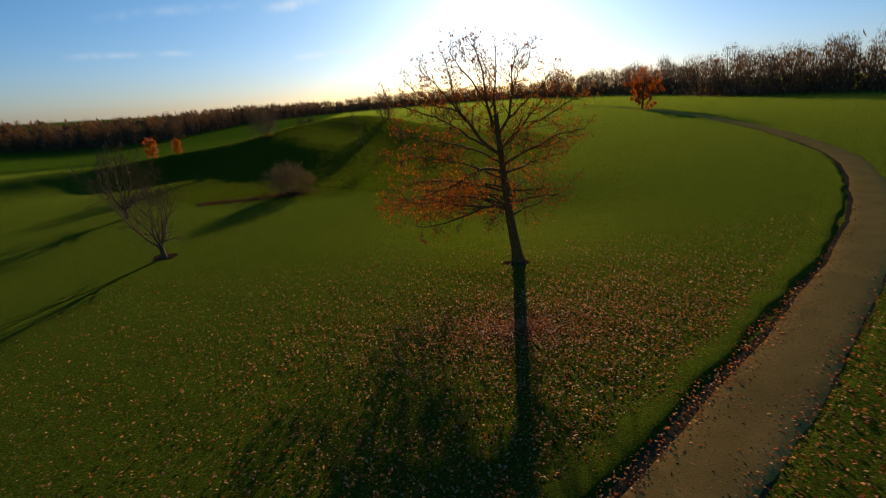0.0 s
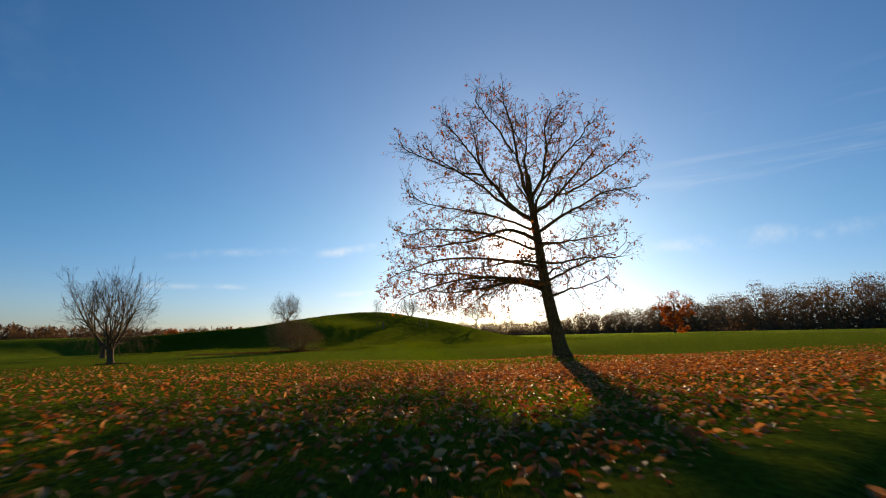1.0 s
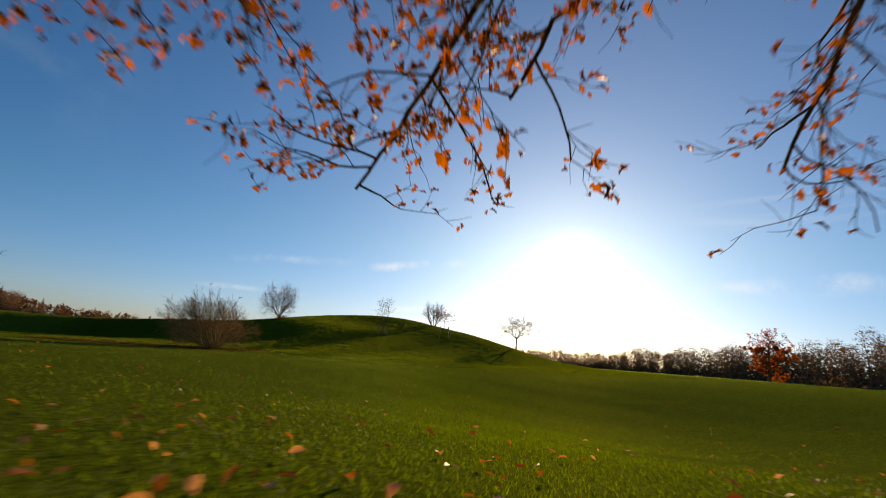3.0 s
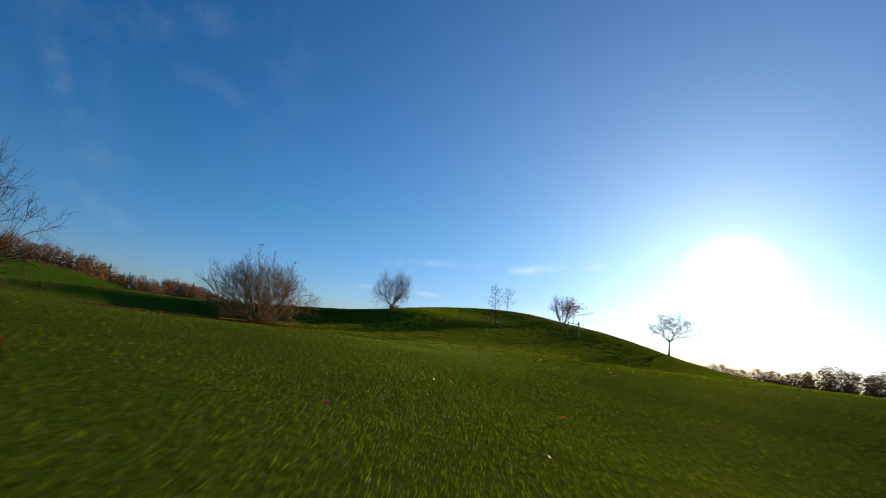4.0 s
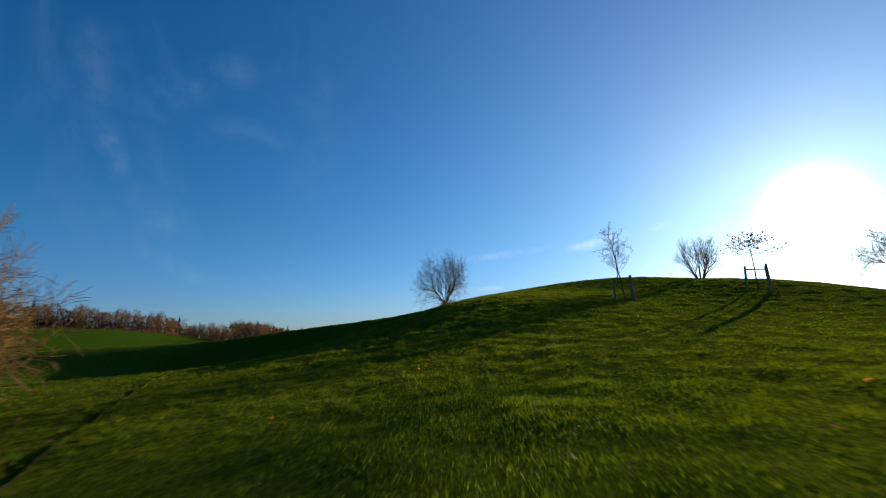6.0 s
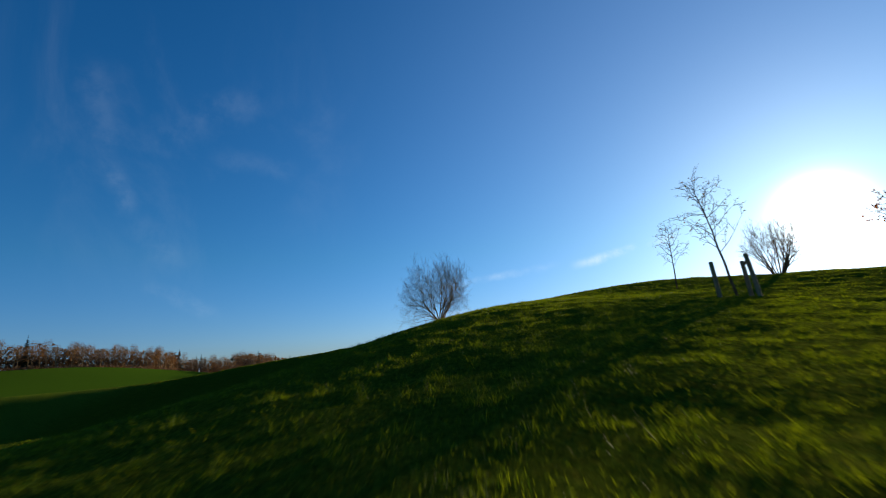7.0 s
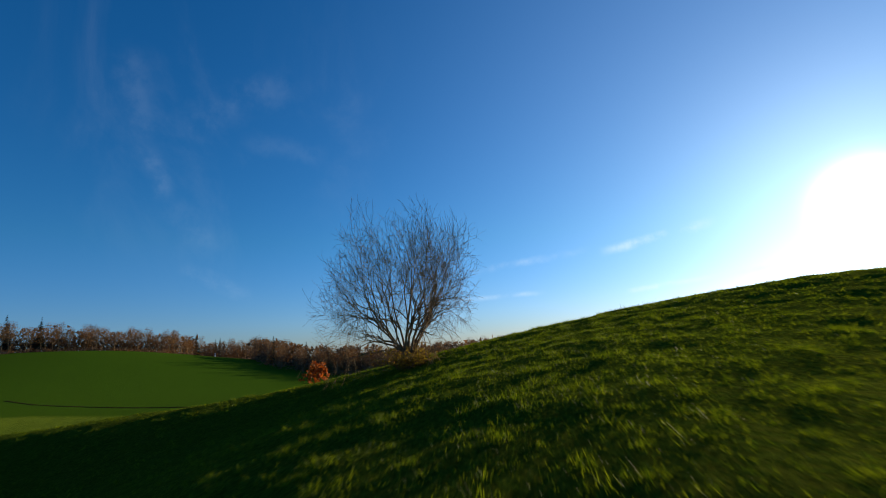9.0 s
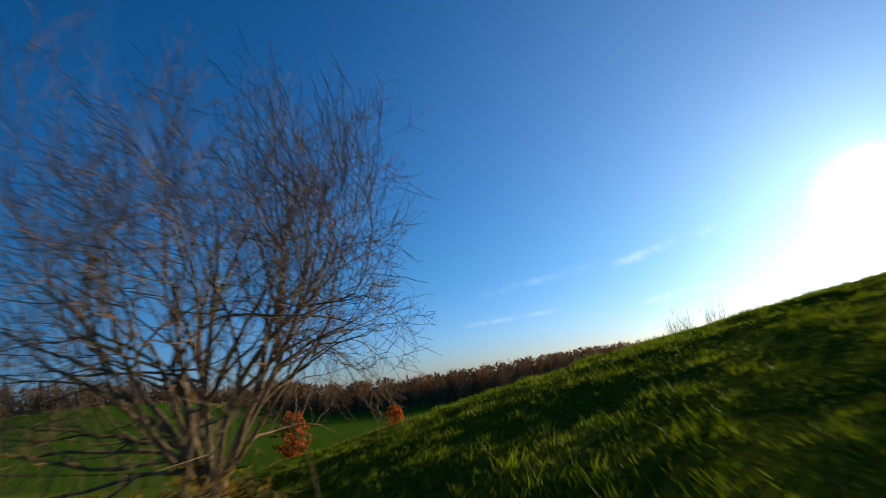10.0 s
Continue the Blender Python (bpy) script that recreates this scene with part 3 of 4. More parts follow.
# a tree's long shadow on the field, painted as a dark strip
strip_line("field_shadow", [(-160, 86), (-145, 86), (-128, 87.5), (-112, 87), (-98, 86), (-82, 84.5), (-66, 83)], 1.3, SHADE_STRIP, "long dark strip painted as a tree's shadow across the green sown field", "furrow", 6, 0.08)


# ---------------------------------------------------------------- oak in the foreground
def limb_set(rng, limbs, branches, twigs, tips, lengths, spread=(35, 65), lift=0.02, dens=(1.0, 1.0), thin=0.012, fine=1.0, bend=1.0, floor=-9.0):
    """Side branches and twigs on the given limbs (line, radius at foot, radius at end). Twig ends are gathered in tips."""
    for line, r0, r1 in limbs:
        span = np.sum(np.linalg.norm(np.diff(line, axis=0), axis=1))
        n = max(3, int(span * dens[0]))
        for f in np.linspace(0.22, 0.98, n) + rng.uniform(-0.03, 0.03, n):
            p, d = along(line, min(max(f, 0.05), 0.99))
            L = lengths[0] * rng.uniform(0.55, 1.2) * (1.15 - 0.55 * f)
            b = wander(rng, p, aside(rng, d, rng.uniform(*spread)), L, 6, 0.17 * bend, lift)
            rb = max(thin, 0.38 * (r0 + (r1 - r0) * f))
            if b[:, 2].min() < floor - 0.1:
                continue
            branches.add(b, np.linspace(rb, 0.006, 7), 5)
            for g in np.linspace(0.18, 1.0, max(3, int(L * dens[1] * 5))) + rng.uniform(-0.04, 0.04):
                p2, d2 = along(b, min(max(g, 0.05), 0.99))
                L2 = lengths[1] * rng.uniform(0.5, 1.25)
                t = wander(rng, p2, aside(rng, d2, rng.uniform(25, 60)), L2, 3, 0.24 * bend, lift)
                clear = t[:, 2].min() > floor
                if clear:
                    twigs.add(t, np.linspace(0.0085, 0.004, 4) * fine, 3)
                    tips.append(t)
                for h in (0.35, 0.6, 0.85):
                    p3, d3 = along(t, h)
                    t3 = wander(rng, p3, aside(rng, d3, rng.uniform(30, 60)), L2 * rng.uniform(0.3, 0.55), 2, 0.25 * bend, lift)
                    if clear:
                        twigs.add(t3, np.linspace(0.0055, 0.003, 3) * fine, 3)
                        tips.append(t3)


def smooth_line(pts, n):
    pts = np.asarray(pts, float)
    x = np.linspace(0, len(pts) - 1, n)
    out = np.stack([np.interp(x, np.arange(len(pts)), pts[:, k]) for k in range(3)], -1)
    for _ in range(2):
        out[1:-1] = 0.25 * out[:-2] + 0.5 * out[1:-1] + 0.25 * out[2:]
    return out


def build_oak():
    rng = np.random.default_rng(11)
    root = thing("oak_tree", (0, 0, float(land(0, 0)) - 0.03), "half-bare autumn oak with orange-brown leaves on its low boughs", "tree")
    trunk_line = smooth_line([(0.02, 0, 0), (-0.04, 0.22, 0.7), (-0.14, 0.45, 1.4), (-0.24, 0.68, 2.2), (-0.33, 0.78, 3.1), (-0.43, 0.8, 3.9), (-0.53, 0.78, 4.7), (-0.64, 0.8, 5.5), (-0.7, 0.82, 6.3)], 26)
    zs = trunk_line[:, 2]
    radii = 0.225 - 0.021 * zs + 0.13 * np.exp(-zs / 0.22)
    trunk = Tubes()
    trunk.add(trunk_line, np.maximum(radii, 0.08), 20)
    me = trunk.mesh("trunk")
    part("trunk", me, OAK_BARK, root, "furrowed grey-brown oak trunk")
    # main boughs: x across, y away, z up
    boughs = [
        ([(-0.25, 0.03, 2.3), (-0.9, -0.2, 2.45), (-1.5, -0.45, 2.5), (-2.1, -0.7, 2.25), (-2.9, -0.9, 2.15), (-3.6, -1.2, 2.05), (-4.3, -1.4, 2.2)], 0.088),
        ([(-1.4, -0.4, 2.5), (-2.3, -0.2, 2.6), (-3.3, 0.1, 2.75), (-4.3, 0.2, 2.65), (-5.3, 0.5, 2.9)], 0.07),
        ([(-0.3, 0.05, 3.2), (-1.2, 0.7, 3.25), (-2.1, 1.3, 3.15), (-3.0, 1.8, 3.1)], 0.06),
        ([(-0.4, 0.04, 3.9), (-1.2, -0.5, 4.05), (-1.7, -0.9, 4.05), (-2.4, -1.2, 3.7), (-3.1, -1.5, 3.5), (-3.9, -1.7, 3.4), (-4.8, -1.8, 3.2)], 0.085),
        ([(-0.52, 0.0, 4.6), (-1.15, 0.2, 5.0), (-1.6, 0.4, 5.55), (-1.9, 0.5, 6.05), (-2.3, 0.6, 6.6), (-2.5, 0.7, 7.1), (-2.55, 0.6, 7.75), (-2.8, 0.5, 8.5)], 0.10),
        ([(-2.25, 0.6, 6.5), (-3.1, 0.9, 6.8), (-3.6, 1.0, 7.2), (-4.2, 1.1, 7.7)], 0.055),
        ([(-0.62, 0.02, 5.4), (-1.0, -0.3, 6.1), (-1.3, -0.5, 6.95), (-1.4, -0.5, 7.9), (-1.6, -0.4, 8.7), (-1.85, -0.3, 9.1)], 0.08),
        ([(-0.7, 0.04, 6.2), (-0.72, 0.4, 7.0), (-0.6, 0.7, 7.9), (-0.6, 0.8, 9.0)], 0.075),
        ([(-0.62, 0.02, 5.4), (-0.22, -0.1, 6.1), (-0.1, -0.2, 7.2), (-0.1, -0.2, 8.0), (0.2, -0.1, 8.8)], 0.08),
        ([(-0.52, 0.0, 4.9), (0.2, 0.2, 5.3), (0.7, 0.4, 5.7), (1.3, 0.5, 6.3), (1.9, 0.6, 7.0), (2.4, 0.6, 7.6)], 0.085),
        ([(-0.45, 0.02, 4.2), (0.3, -0.4, 4.7), (1.0, -0.7, 5.0), (1.8, -0.9, 5.4), (2.8, -1.1, 5.5)], 0.075),
        ([(-0.4, 0.05, 3.8), (0.4, 0.5, 4.0), (1.1, 0.9, 4.15), (2.0, 1.2, 4.3), (2.9, 1.5, 4.35)], 0.07),
        ([(-0.3, 0.06, 3.1), (0.4, -0.5, 3.15), (1.1, -0.9, 3.25), (1.9, -1.2, 3.3)], 0.06),
        ([(-0.2, 0.04, 2.0), (0.5, 0.3, 2.2), (1.1, 0.5, 2.3), (1.8, 0.6, 2.7)], 0.055),
        ([(-0.3, 0.06, 2.9), (-0.5, -0.9, 3.1), (-0.7, -1.8, 3.0), (-1.0, -2.6, 2.9), (-1.3, -3.4, 2.7)], 0.07),
        ([(-0.35, 0.06, 3.4), (-0.2, 1.0, 3.7), (-0.1, 2.0, 3.8), (-0.3, 3.0, 3.7)], 0.07),
        ([(-0.45, 0.03, 4.3), (-0.6, -0.9, 4.9), (-0.6, -1.8, 5.4), (-0.4, -2.6, 6.0)], 0.07),
        ([(-0.55, 0.0, 4.9), (-0.5, 0.9, 5.6), (-0.7, 1.8, 6.3), (-0.8, 2.4, 7.1)], 0.07),
        ([(-0.22, 0.02, 2.2), (-0.9, 0.7, 2.6), (-1.8, 1.3, 2.75), (-2.8, 1.9, 2.6), (-3.7, 2.4, 2.35)], 0.07),
        ([(-0.22, 0.04, 2.35), (-0.5, 1.0, 2.7), (-0.9, 2.0, 2.75), (-1.2, 2.9, 2.55), (-1.5, 3.6, 2.3)], 0.06),
        ([(-0.25, 0.05, 2.6), (0.3, 0.9, 3.0), (0.8, 1.8, 3.1), (1.2, 2.7, 2.9)], 0.055),
        ([(-0.25, 0.05, 2.5), (0.5, -0.9, 2.9), (0.9, -1.4, 3.1), (1.1, -1.9, 3.2)], 0.055),
        ([(-1.2, 0.2, 5.05), (-2.1, -0.1, 5.6), (-3.1, -0.4, 6.2), (-4.1, -0.5, 6.6), (-5.0, -0.6, 7.1)], 0.06),
        ([(-0.5, 0.0, 4.3), (-1.5, 0.5, 4.8), (-2.7, 0.8, 5.2), (-3.8, 1.0, 5.5), (-4.8, 1.1, 5.9)], 0.06),
        ([(-1.9, 0.5, 6.05), (-2.6, 0.0, 7.0), (-3.2, -0.3, 7.6), (-3.8, -0.4, 8.2)], 0.05),
        ([(-0.2, -0.1, 6.1), (0.4, -0.6, 6.8), (0.9, -0.9, 7.4), (1.1, -1.0, 7.9)], 0.05),
        ([(-0.1, -0.2, 7.2), (0.4, 0.1, 7.9), (0.8, 0.3, 8.6)], 0.045),
        ([(0.7, 0.4, 5.7), (1.5, 0.0, 6.1), (2.3, -0.2, 6.6), (2.9, -0.3, 7.1)], 0.05),
        ([(-1.3, -0.5, 6.95), (-2.0, -0.8, 7.8), (-2.4, -0.85, 8.2), (-2.7, -0.9, 8.6)], 0.045),
        ([(-0.25, 0.05, 2.4), (-1.4, 0.7, 2.75), (-2.8, 1.3, 2.8), (-3.9, 1.7, 2.6), (-4.8, 2.0, 2.3), (-5.4, 2.1, 2.0)], 0.07),
        ([(-0.3, 0.06, 3.0), (-1.6, 0.7, 3.4), (-3.0, 1.2, 3.6), (-4.2, 1.6, 3.5), (-5.1, 1.8, 3.2), (-5.7, 1.9, 2.9)], 0.07),
        ([(-0.4, 0.05, 3.6), (-1.8, 0.5, 4.2), (-3.2, 0.9, 4.5), (-4.2, 1.2, 4.5), (-5.0, 1.4, 4.3)], 0.06),
        ([(-0.22, 0.04, 2.3), (-0.8, 1.3, 2.7), (-1.6, 2.5, 2.6), (-2.3, 3.5, 2.1), (-2.8, 4.2, 1.7)], 0.055),
        ([(-0.25, 0.05, 2.5), (-0.1, 1.3, 3.0), (0.2, 2.4, 2.9), (0.5, 3.4, 2.4), (0.6, 4.0, 2.0)], 0.05),
    ]
    branches, twigs, tips = Tubes(), Tubes(), []
    limbs = []
    for pts, r in boughs:
        line = smooth_line(pts, 18)
        line[:, 1] += np.interp(pts[0][2], [1.8, 2.2, 3.1], [0.56, 0.66, 0.77])
        line[1:] += np.cumsum(rng.normal(0, 0.022, (17, 3)), 0)
        one = Tubes()
        one.add(line, 0.014 + (0.88 * r - 0.014) * np.linspace(1, 0, 18) ** 1.3, 9)
        part("bough", one.mesh("bough"), OAK_BARK, root)
        limbs.append((line, r, 0.014))
    low = [b for b in limbs if b[0][0][2] < 3.5]
    high = [b for b in limbs if b[0][0][2] >= 3.5]
    limb_set(rng, low, branches, twigs, tips, (1.25, 0.55), (35, 75), -0.02, (3.1, 1.25), fine=0.65, floor=1.4)
    limb_set(rng, high, branches, twigs, tips, (1.15, 0.5), (28, 62), 0.03, (5.0, 1.6), fine=0.65)
    tagged(part("branch_growth", branches.mesh("branch_growth"), OAK_BARK, root), kind="stuff")
    tagged(part("twig_growth", twigs.mesh("twig_growth"), DARK_BARK, root), kind="stuff")
    # leaves hang on most on the low left-hand boughs
    spots = []
    for t in tips:
        end = t[-1]
        low = np.clip((4.6 - end[2]) / 2.0, 0, 1) * np.clip((-end[0] + 1.2) / 3.5, 0, 1)
        keep = 0.34 + 0.62 * low
        if rng.uniform() < keep:
            for k in range(rng.integers(1, 4)):
                p, _ = along(t, rng.uniform(0.5, 1.0))
                spots.append(p + rng.normal(0, 0.035, 3) - np.array([0, 0, 0.03]))
    spots = np.array(spots)
    part("foliage", strew("foliage", leaf_shape(0.5), spots, rng.uniform(0.055, 0.115, len(spots)), turns(rng, len(spots), 55)), OAK_LEAF, root, "dry orange-brown oak leaves")
    return root


build_oak()


def patch(name, x, y, rx, ry, mat, label, category, seed, lift=0.012):
    """A low uneven mat of earth or litter on the ground."""
    rng = np.random.default_rng(seed)
    rings, spokes = 6, 28
    wob = 1 + 0.16 * np.convolve(rng.normal(0, 1, spokes + 4), np.ones(3) / 2, "same")[2:-2]
    v = [(x, y, float(land(x, y)) + lift + 0.02)]
    for i in range(1, rings + 1):
        for j in range(spokes):
            a, r = 2 * math.pi * j / spokes, i / rings
            px, py = x + rx * r * wob[j] * math.cos(a), y + ry * r * wob[j] * math.sin(a)
            v.append((px, py, float(land(px, py)) + (lift + 0.02 * (1 - r) + rng.uniform(0, 0.012) if i < rings else -0.03)))
    tri = [(0, 1 + j, 1 + (j + 1) % spokes) for j in range(spokes)]
    quad = [(1 + i * spokes + j, 1 + (i + 1) * spokes + j, 1 + (i + 1) * spokes + (j + 1) % spokes, 1 + i * spokes + (j + 1) % spokes) for i in range(rings - 1) for j in range(spokes)]
    ob = part(name, mesh_of(name, v, tri, quad, smooth=True), mat)
    return tagged(ob, label, category, kind="structure")


patch("bare_earth", 0, 0, 0.55, 0.5, MULCH, "bare leaf-strewn earth round the foot of the oak", "soil", 21)


# ---------------------------------------------------------------- bare trees and shrubs
def bare_tree(name, at, label, height, width, seed, bark, stems=8, trunk=0.0, foot=0.12, stem_r=0.045, fan=(5, 55), splits=(5, 5, 5, 3), spread=(18, 42), bend=0.10, lift=0.05,
              drift=(0, 0), fine=1.0, leaves=0, leaf_mat=None, leaf_size=(0.04, 0.08), leaf_top=1.0, group="", category="tree"):
    """A bare tree or shrub: stems fan out from the foot or a short trunk and fork again and again into fine twigs."""
    rng = np.random.default_rng(seed)
    x, y = at
    root = thing(name, (x, y, float(land(x, y)) - 0.03), label, category, group)
    levels = [[] for _ in range(len(splits) + 1)]

    def grow(start, way, length, r, level):
        steps = (9, 6, 5, 3, 2)[level]
        line = wander(rng, start, way, length, steps, bend * (1 + 0.35 * level), lift * (1 if level else 0.6))
        levels[level].append((line, r))
        if level == len(splits):
            return
        for k in range(splits[level]):
            f = 1.0 if k == 0 else rng.uniform(0.22, 0.97) if level else rng.uniform(0.12, 0.97)
            p, d = along(line, f)
            turn = rng.uniform(4, 16) if k == 0 else rng.uniform(*spread)
            grow(p, aside(rng, d, turn), length * rng.uniform(0.5, 0.85) * (1.2 - 0.45 * f), r * (0.75 - 0.5 * f), level + 1)

    for i in range(stems):
        a = 2.4 * i + rng.uniform(-0.3, 0.3)
        tilt = radians(fan[0] + (fan[1] - fan[0]) * math.sqrt((i + 0.5) / stems))
        away = np.array([math.cos(a), math.sin(a), 0.0])
        grow(away * foot * (0.3 if trunk else 1.0) + np.array([0, 0, trunk * 0.93]), away * math.sin(tilt) + np.array([0, 0, math.cos(tilt)]), 1.0, stem_r * rng.uniform(0.7, 1.15), 0)
    every = np.concatenate([line for lev in levels for line, _ in lev])
    over = np.percentile(every[:, 2], 99.7) - trunk
    reach = np.percentile(np.hypot(every[:, 0], every[:, 1]), 98.5)
    tall = height - trunk

    def placed(line):
        q = line * (width / 2 / reach, width / 2 / reach, 1.0)
        q[:, 2] = trunk + (line[:, 2] - trunk) * tall / over
        q[:, :2] += np.outer(q[:, 2] / height, drift)
        return q

    if trunk:
        t = Tubes()
        t.add(smooth_line([(0, 0, 0), (drift[0] * trunk / height * 0.5, drift[1] * trunk / height * 0.5, trunk * 0.5), (drift[0] * trunk / height, drift[1] * trunk / height, trunk)], 8), foot * np.array([1.45, 1.15, 1.0, 0.97, 0.95, 0.95, 0.97, 0.9]), 12)
        part("trunk", t.mesh("trunk"), bark, root)
    branches, twigs, tips = Tubes(), Tubes(), []
    for level, lines in enumerate(levels):
        for line, r in lines:
            q = placed(line)
            if level == 0:
                one = Tubes()
                one.add(q, np.linspace(r, r * 0.28, len(q)), 8)
                part("stem", one.mesh("stem"), bark, root)
            elif level < 3:
                branches.add(q, np.linspace(max(r, 0.006 * fine), max(r * 0.3, 0.0045 * fine), len(q)), 4)
            else:
                twigs.add(q, np.linspace(0.0052, 0.003, len(q)) * fine, 3)
                tips.append(q)
    tagged(part("branch_growth", branches.mesh("branch_growth"), bark, root), kind="stuff")
    tagged(part("twig_growth", twigs.mesh("twig_growth"), bark, root), kind="stuff")
    if leaves:
        under = [t for t in tips if t[-1][2] < leaf_top * height]
        spots = np.array([along(under[i], rng.uniform(0.3, 1.0))[0] + rng.normal(0, 0.015, 3) for i in rng.integers(0, len(under), leaves)])
        part("foliage", strew("foliage", small_leaf(), spots, rng.uniform(*leaf_size, leaves), turns(rng, leaves, 60)), leaf_mat, root)
    return root, tips


bare_tree("willow_tree", (-18.13, 6.39), "bare spreading willow with a short trunk on mulch", 4.45, 4.7, 31, DARK_BARK, stems=6, trunk=0.75, foot=0.13, stem_r=0.07, fan=(14, 58), splits=(5, 4, 4, 2), spread=(25, 50), bend=0.10, lift=0.03, drift=(-0.5, 0), fine=0.95)
bare_tree("willow_tree", (-27.0, 19.2), "tall bare willow with long arching boughs on the lawn", 6.3, 8.0, 37, DARK_BARK, stems=7, trunk=0.9, foot=0.15, stem_r=0.075, fan=(14, 72), splits=(5, 4, 4, 3), spread=(25, 50), bend=0.10, lift=0.02, fine=1.3)
patch("mulch_ring", -18.13, 6.39, 0.8, 0.7, MULCH, "dark mulch ring round the foot of the willow", "soil", 22)
hazel, hazel_tips = bare_tree("hazel_shrub", (-14.95, 24.25), "large many-stemmed bare hazel shrub, brown leaves low inside", 2.8, 4.5, 32, PALE_BARK, stems=28, foot=0.24, stem_r=0.027, fan=(2, 52), splits=(5, 4, 4, 2), spread=(20, 50), bend=0.07, lift=0.012,
                             drift=(-0.7, 0.05), fine=0.9, leaves=1500, leaf_mat=RUSSET, leaf_size=(0.03, 0.06), leaf_top=0.5, category="shrub")
# the last yellow leaves hang on two top shoots
rng_top = np.random.default_rng(38)
crest = sorted(hazel_tips, key=lambda t: t[-1][2] + 0.25 * t[-1][0])[-8:]
spots_top = np.array([crest[i][-1] + rng_top.normal(0, 0.045, 3) for i in (7, 7, 7, 7, 7, 1, 1, 1, 1, 4)])
part("top_leaves", strew("top_leaves", small_leaf(), spots_top, rng_top.uniform(0.08, 0.13, 10), turns(rng_top, 10, 60)), OLIVE_LEAF, hazel, "last yellowing leaves")
bare_tree("mound_tree", (-25.5, 56.43), "bare many-stemmed tree on the shoulder of the mound", 4.45, 5.0, 33, GREY_BARK, stems=12, trunk=0.3, foot=0.14, stem_r=0.036, fan=(4, 60), splits=(7, 5, 4, 3), spread=(24, 54), bend=0.12, lift=0.025, drift=(-0.42, 0.12), fine=0.6)
bare_tree("mound_shrub", (-7.69, 61.8), "bare shrub of slanting stems near the top of the mound", 3.1, 3.5, 34, DARK_BARK, stems=12, foot=0.2, stem_r=0.045, fan=(8, 42), splits=(5, 4, 4, 2), spread=(18, 40), bend=0.06, lift=0.03, fine=0.8)
bare_tree("spreading_tree", (2.66, 59.9), "small bare tree with spreading crooked boughs on the slope", 4.4, 5.6, 35, DARK_BARK, stems=7, trunk=1.5, foot=0.09, stem_r=0.045, fan=(12, 62), splits=(5, 5, 4, 2), spread=(28, 58), bend=0.13, lift=0.02, fine=1.4)
bare_tree("crest_bush", (-24.4, 82.0), "low bare bush seen over the shoulder of the mound", 5.9, 4.6, 36, DARK_BARK, stems=22, foot=0.5, stem_r=0.045, fan=(3, 34), splits=(5, 4, 4, 2), spread=(18, 40), lift=0.0, fine=1.3, category="shrub")


def slim_tree(name, at, label, height, seed, lean, leaves, leaf_mat, crown=0.36, width=1.6, leaf_size=(0.05, 0.09), group="", flat=False):
    """A young tree with one thin stem and side twigs."""
    rng = np.random.default_rng(seed)
    x, y = at
    root = thing(name, (x, y, float(land(x, y)) - 0.03), label, "tree", group)
    line = smooth_line([(0, 0, 0), (lean[0] * 0.25, lean[1] * 0.25, height * 0.35), (lean[0] * 0.6, lean[1] * 0.6, height * 0.7), (lean[0], lean[1], height)], 14)
    line[2:] += np.cumsum(rng.normal(0, 0.012, (12, 3)), 0)
    t = Tubes()
    t.add(line, np.linspace(0.035, 0.006, 14), 8)
    part("stem", t.mesh("stem"), DARK_BARK, root)
    branches, twigs, tips, limbs = Tubes(), Tubes(), [], []
    for i in range(17):
        f = crown + (0.97 - crown) * i / 16
        p, d = along(line, f)
        a = i * 2.4 + rng.uniform(-0.4, 0.4)
        L = width / 2 * (1.15 - 0.75 * (f - crown) / (1 - crown)) * rng.uniform(0.7, 1.15)
        b = wander(rng, p, (math.cos(a), math.sin(a), 0.25 if flat else 0.8), L, 6, 0.12, 0.03)
        branches.add(b, np.linspace(0.010, 0.003, 7), 5)
        limbs.append((b, 0.010, 0.003))
    limb_set(rng, limbs, branches, twigs, tips, (0.38, 0.2), (25, 50), 0.03, (3.5, 1.0), 0.004, fine=0.5)
    tagged(part("branch_growth", branches.mesh("branch_growth"), DARK_BARK, root), kind="stuff")
    tagged(part("twig_growth", twigs.mesh("twig_growth"), DARK_BARK, root), kind="stuff")
    pick = rng.integers(0, len(tips), leaves)
    spots = np.array([along(tips[i], rng.uniform(0.3, 1.0))[0] for i in pick])
    part("foliage", strew("foliage", small_leaf(), spots, rng.uniform(*leaf_size, leaves), turns(rng, leaves, 60)), leaf_mat, root)
    return root


slim_tree("young_birch", (-10.45, 44.1), "slim young birch with a few leaves, tied between stakes", 2.9, 41, (-0.5, 0.2), 190, OLIVE_LEAF, leaf_size=(0.035, 0.07))
slim_tree("young_sapling", (-12.3, 55.0), "thin sapling with sparse brown leaves on the mound", 2.85, 42, (0.05, 0.0), 170, RUSSET, leaf_size=(0.035, 0.07))
slim_tree("young_oak", (-5.35, 49.6), "young oak holding flat clusters of dark leaves, staked", 2.5, 43, (-0.1, 0.1), 520, OAK_LEAF, crown=0.66, width=2.4, flat=True, leaf_size=(0.07, 0.12))


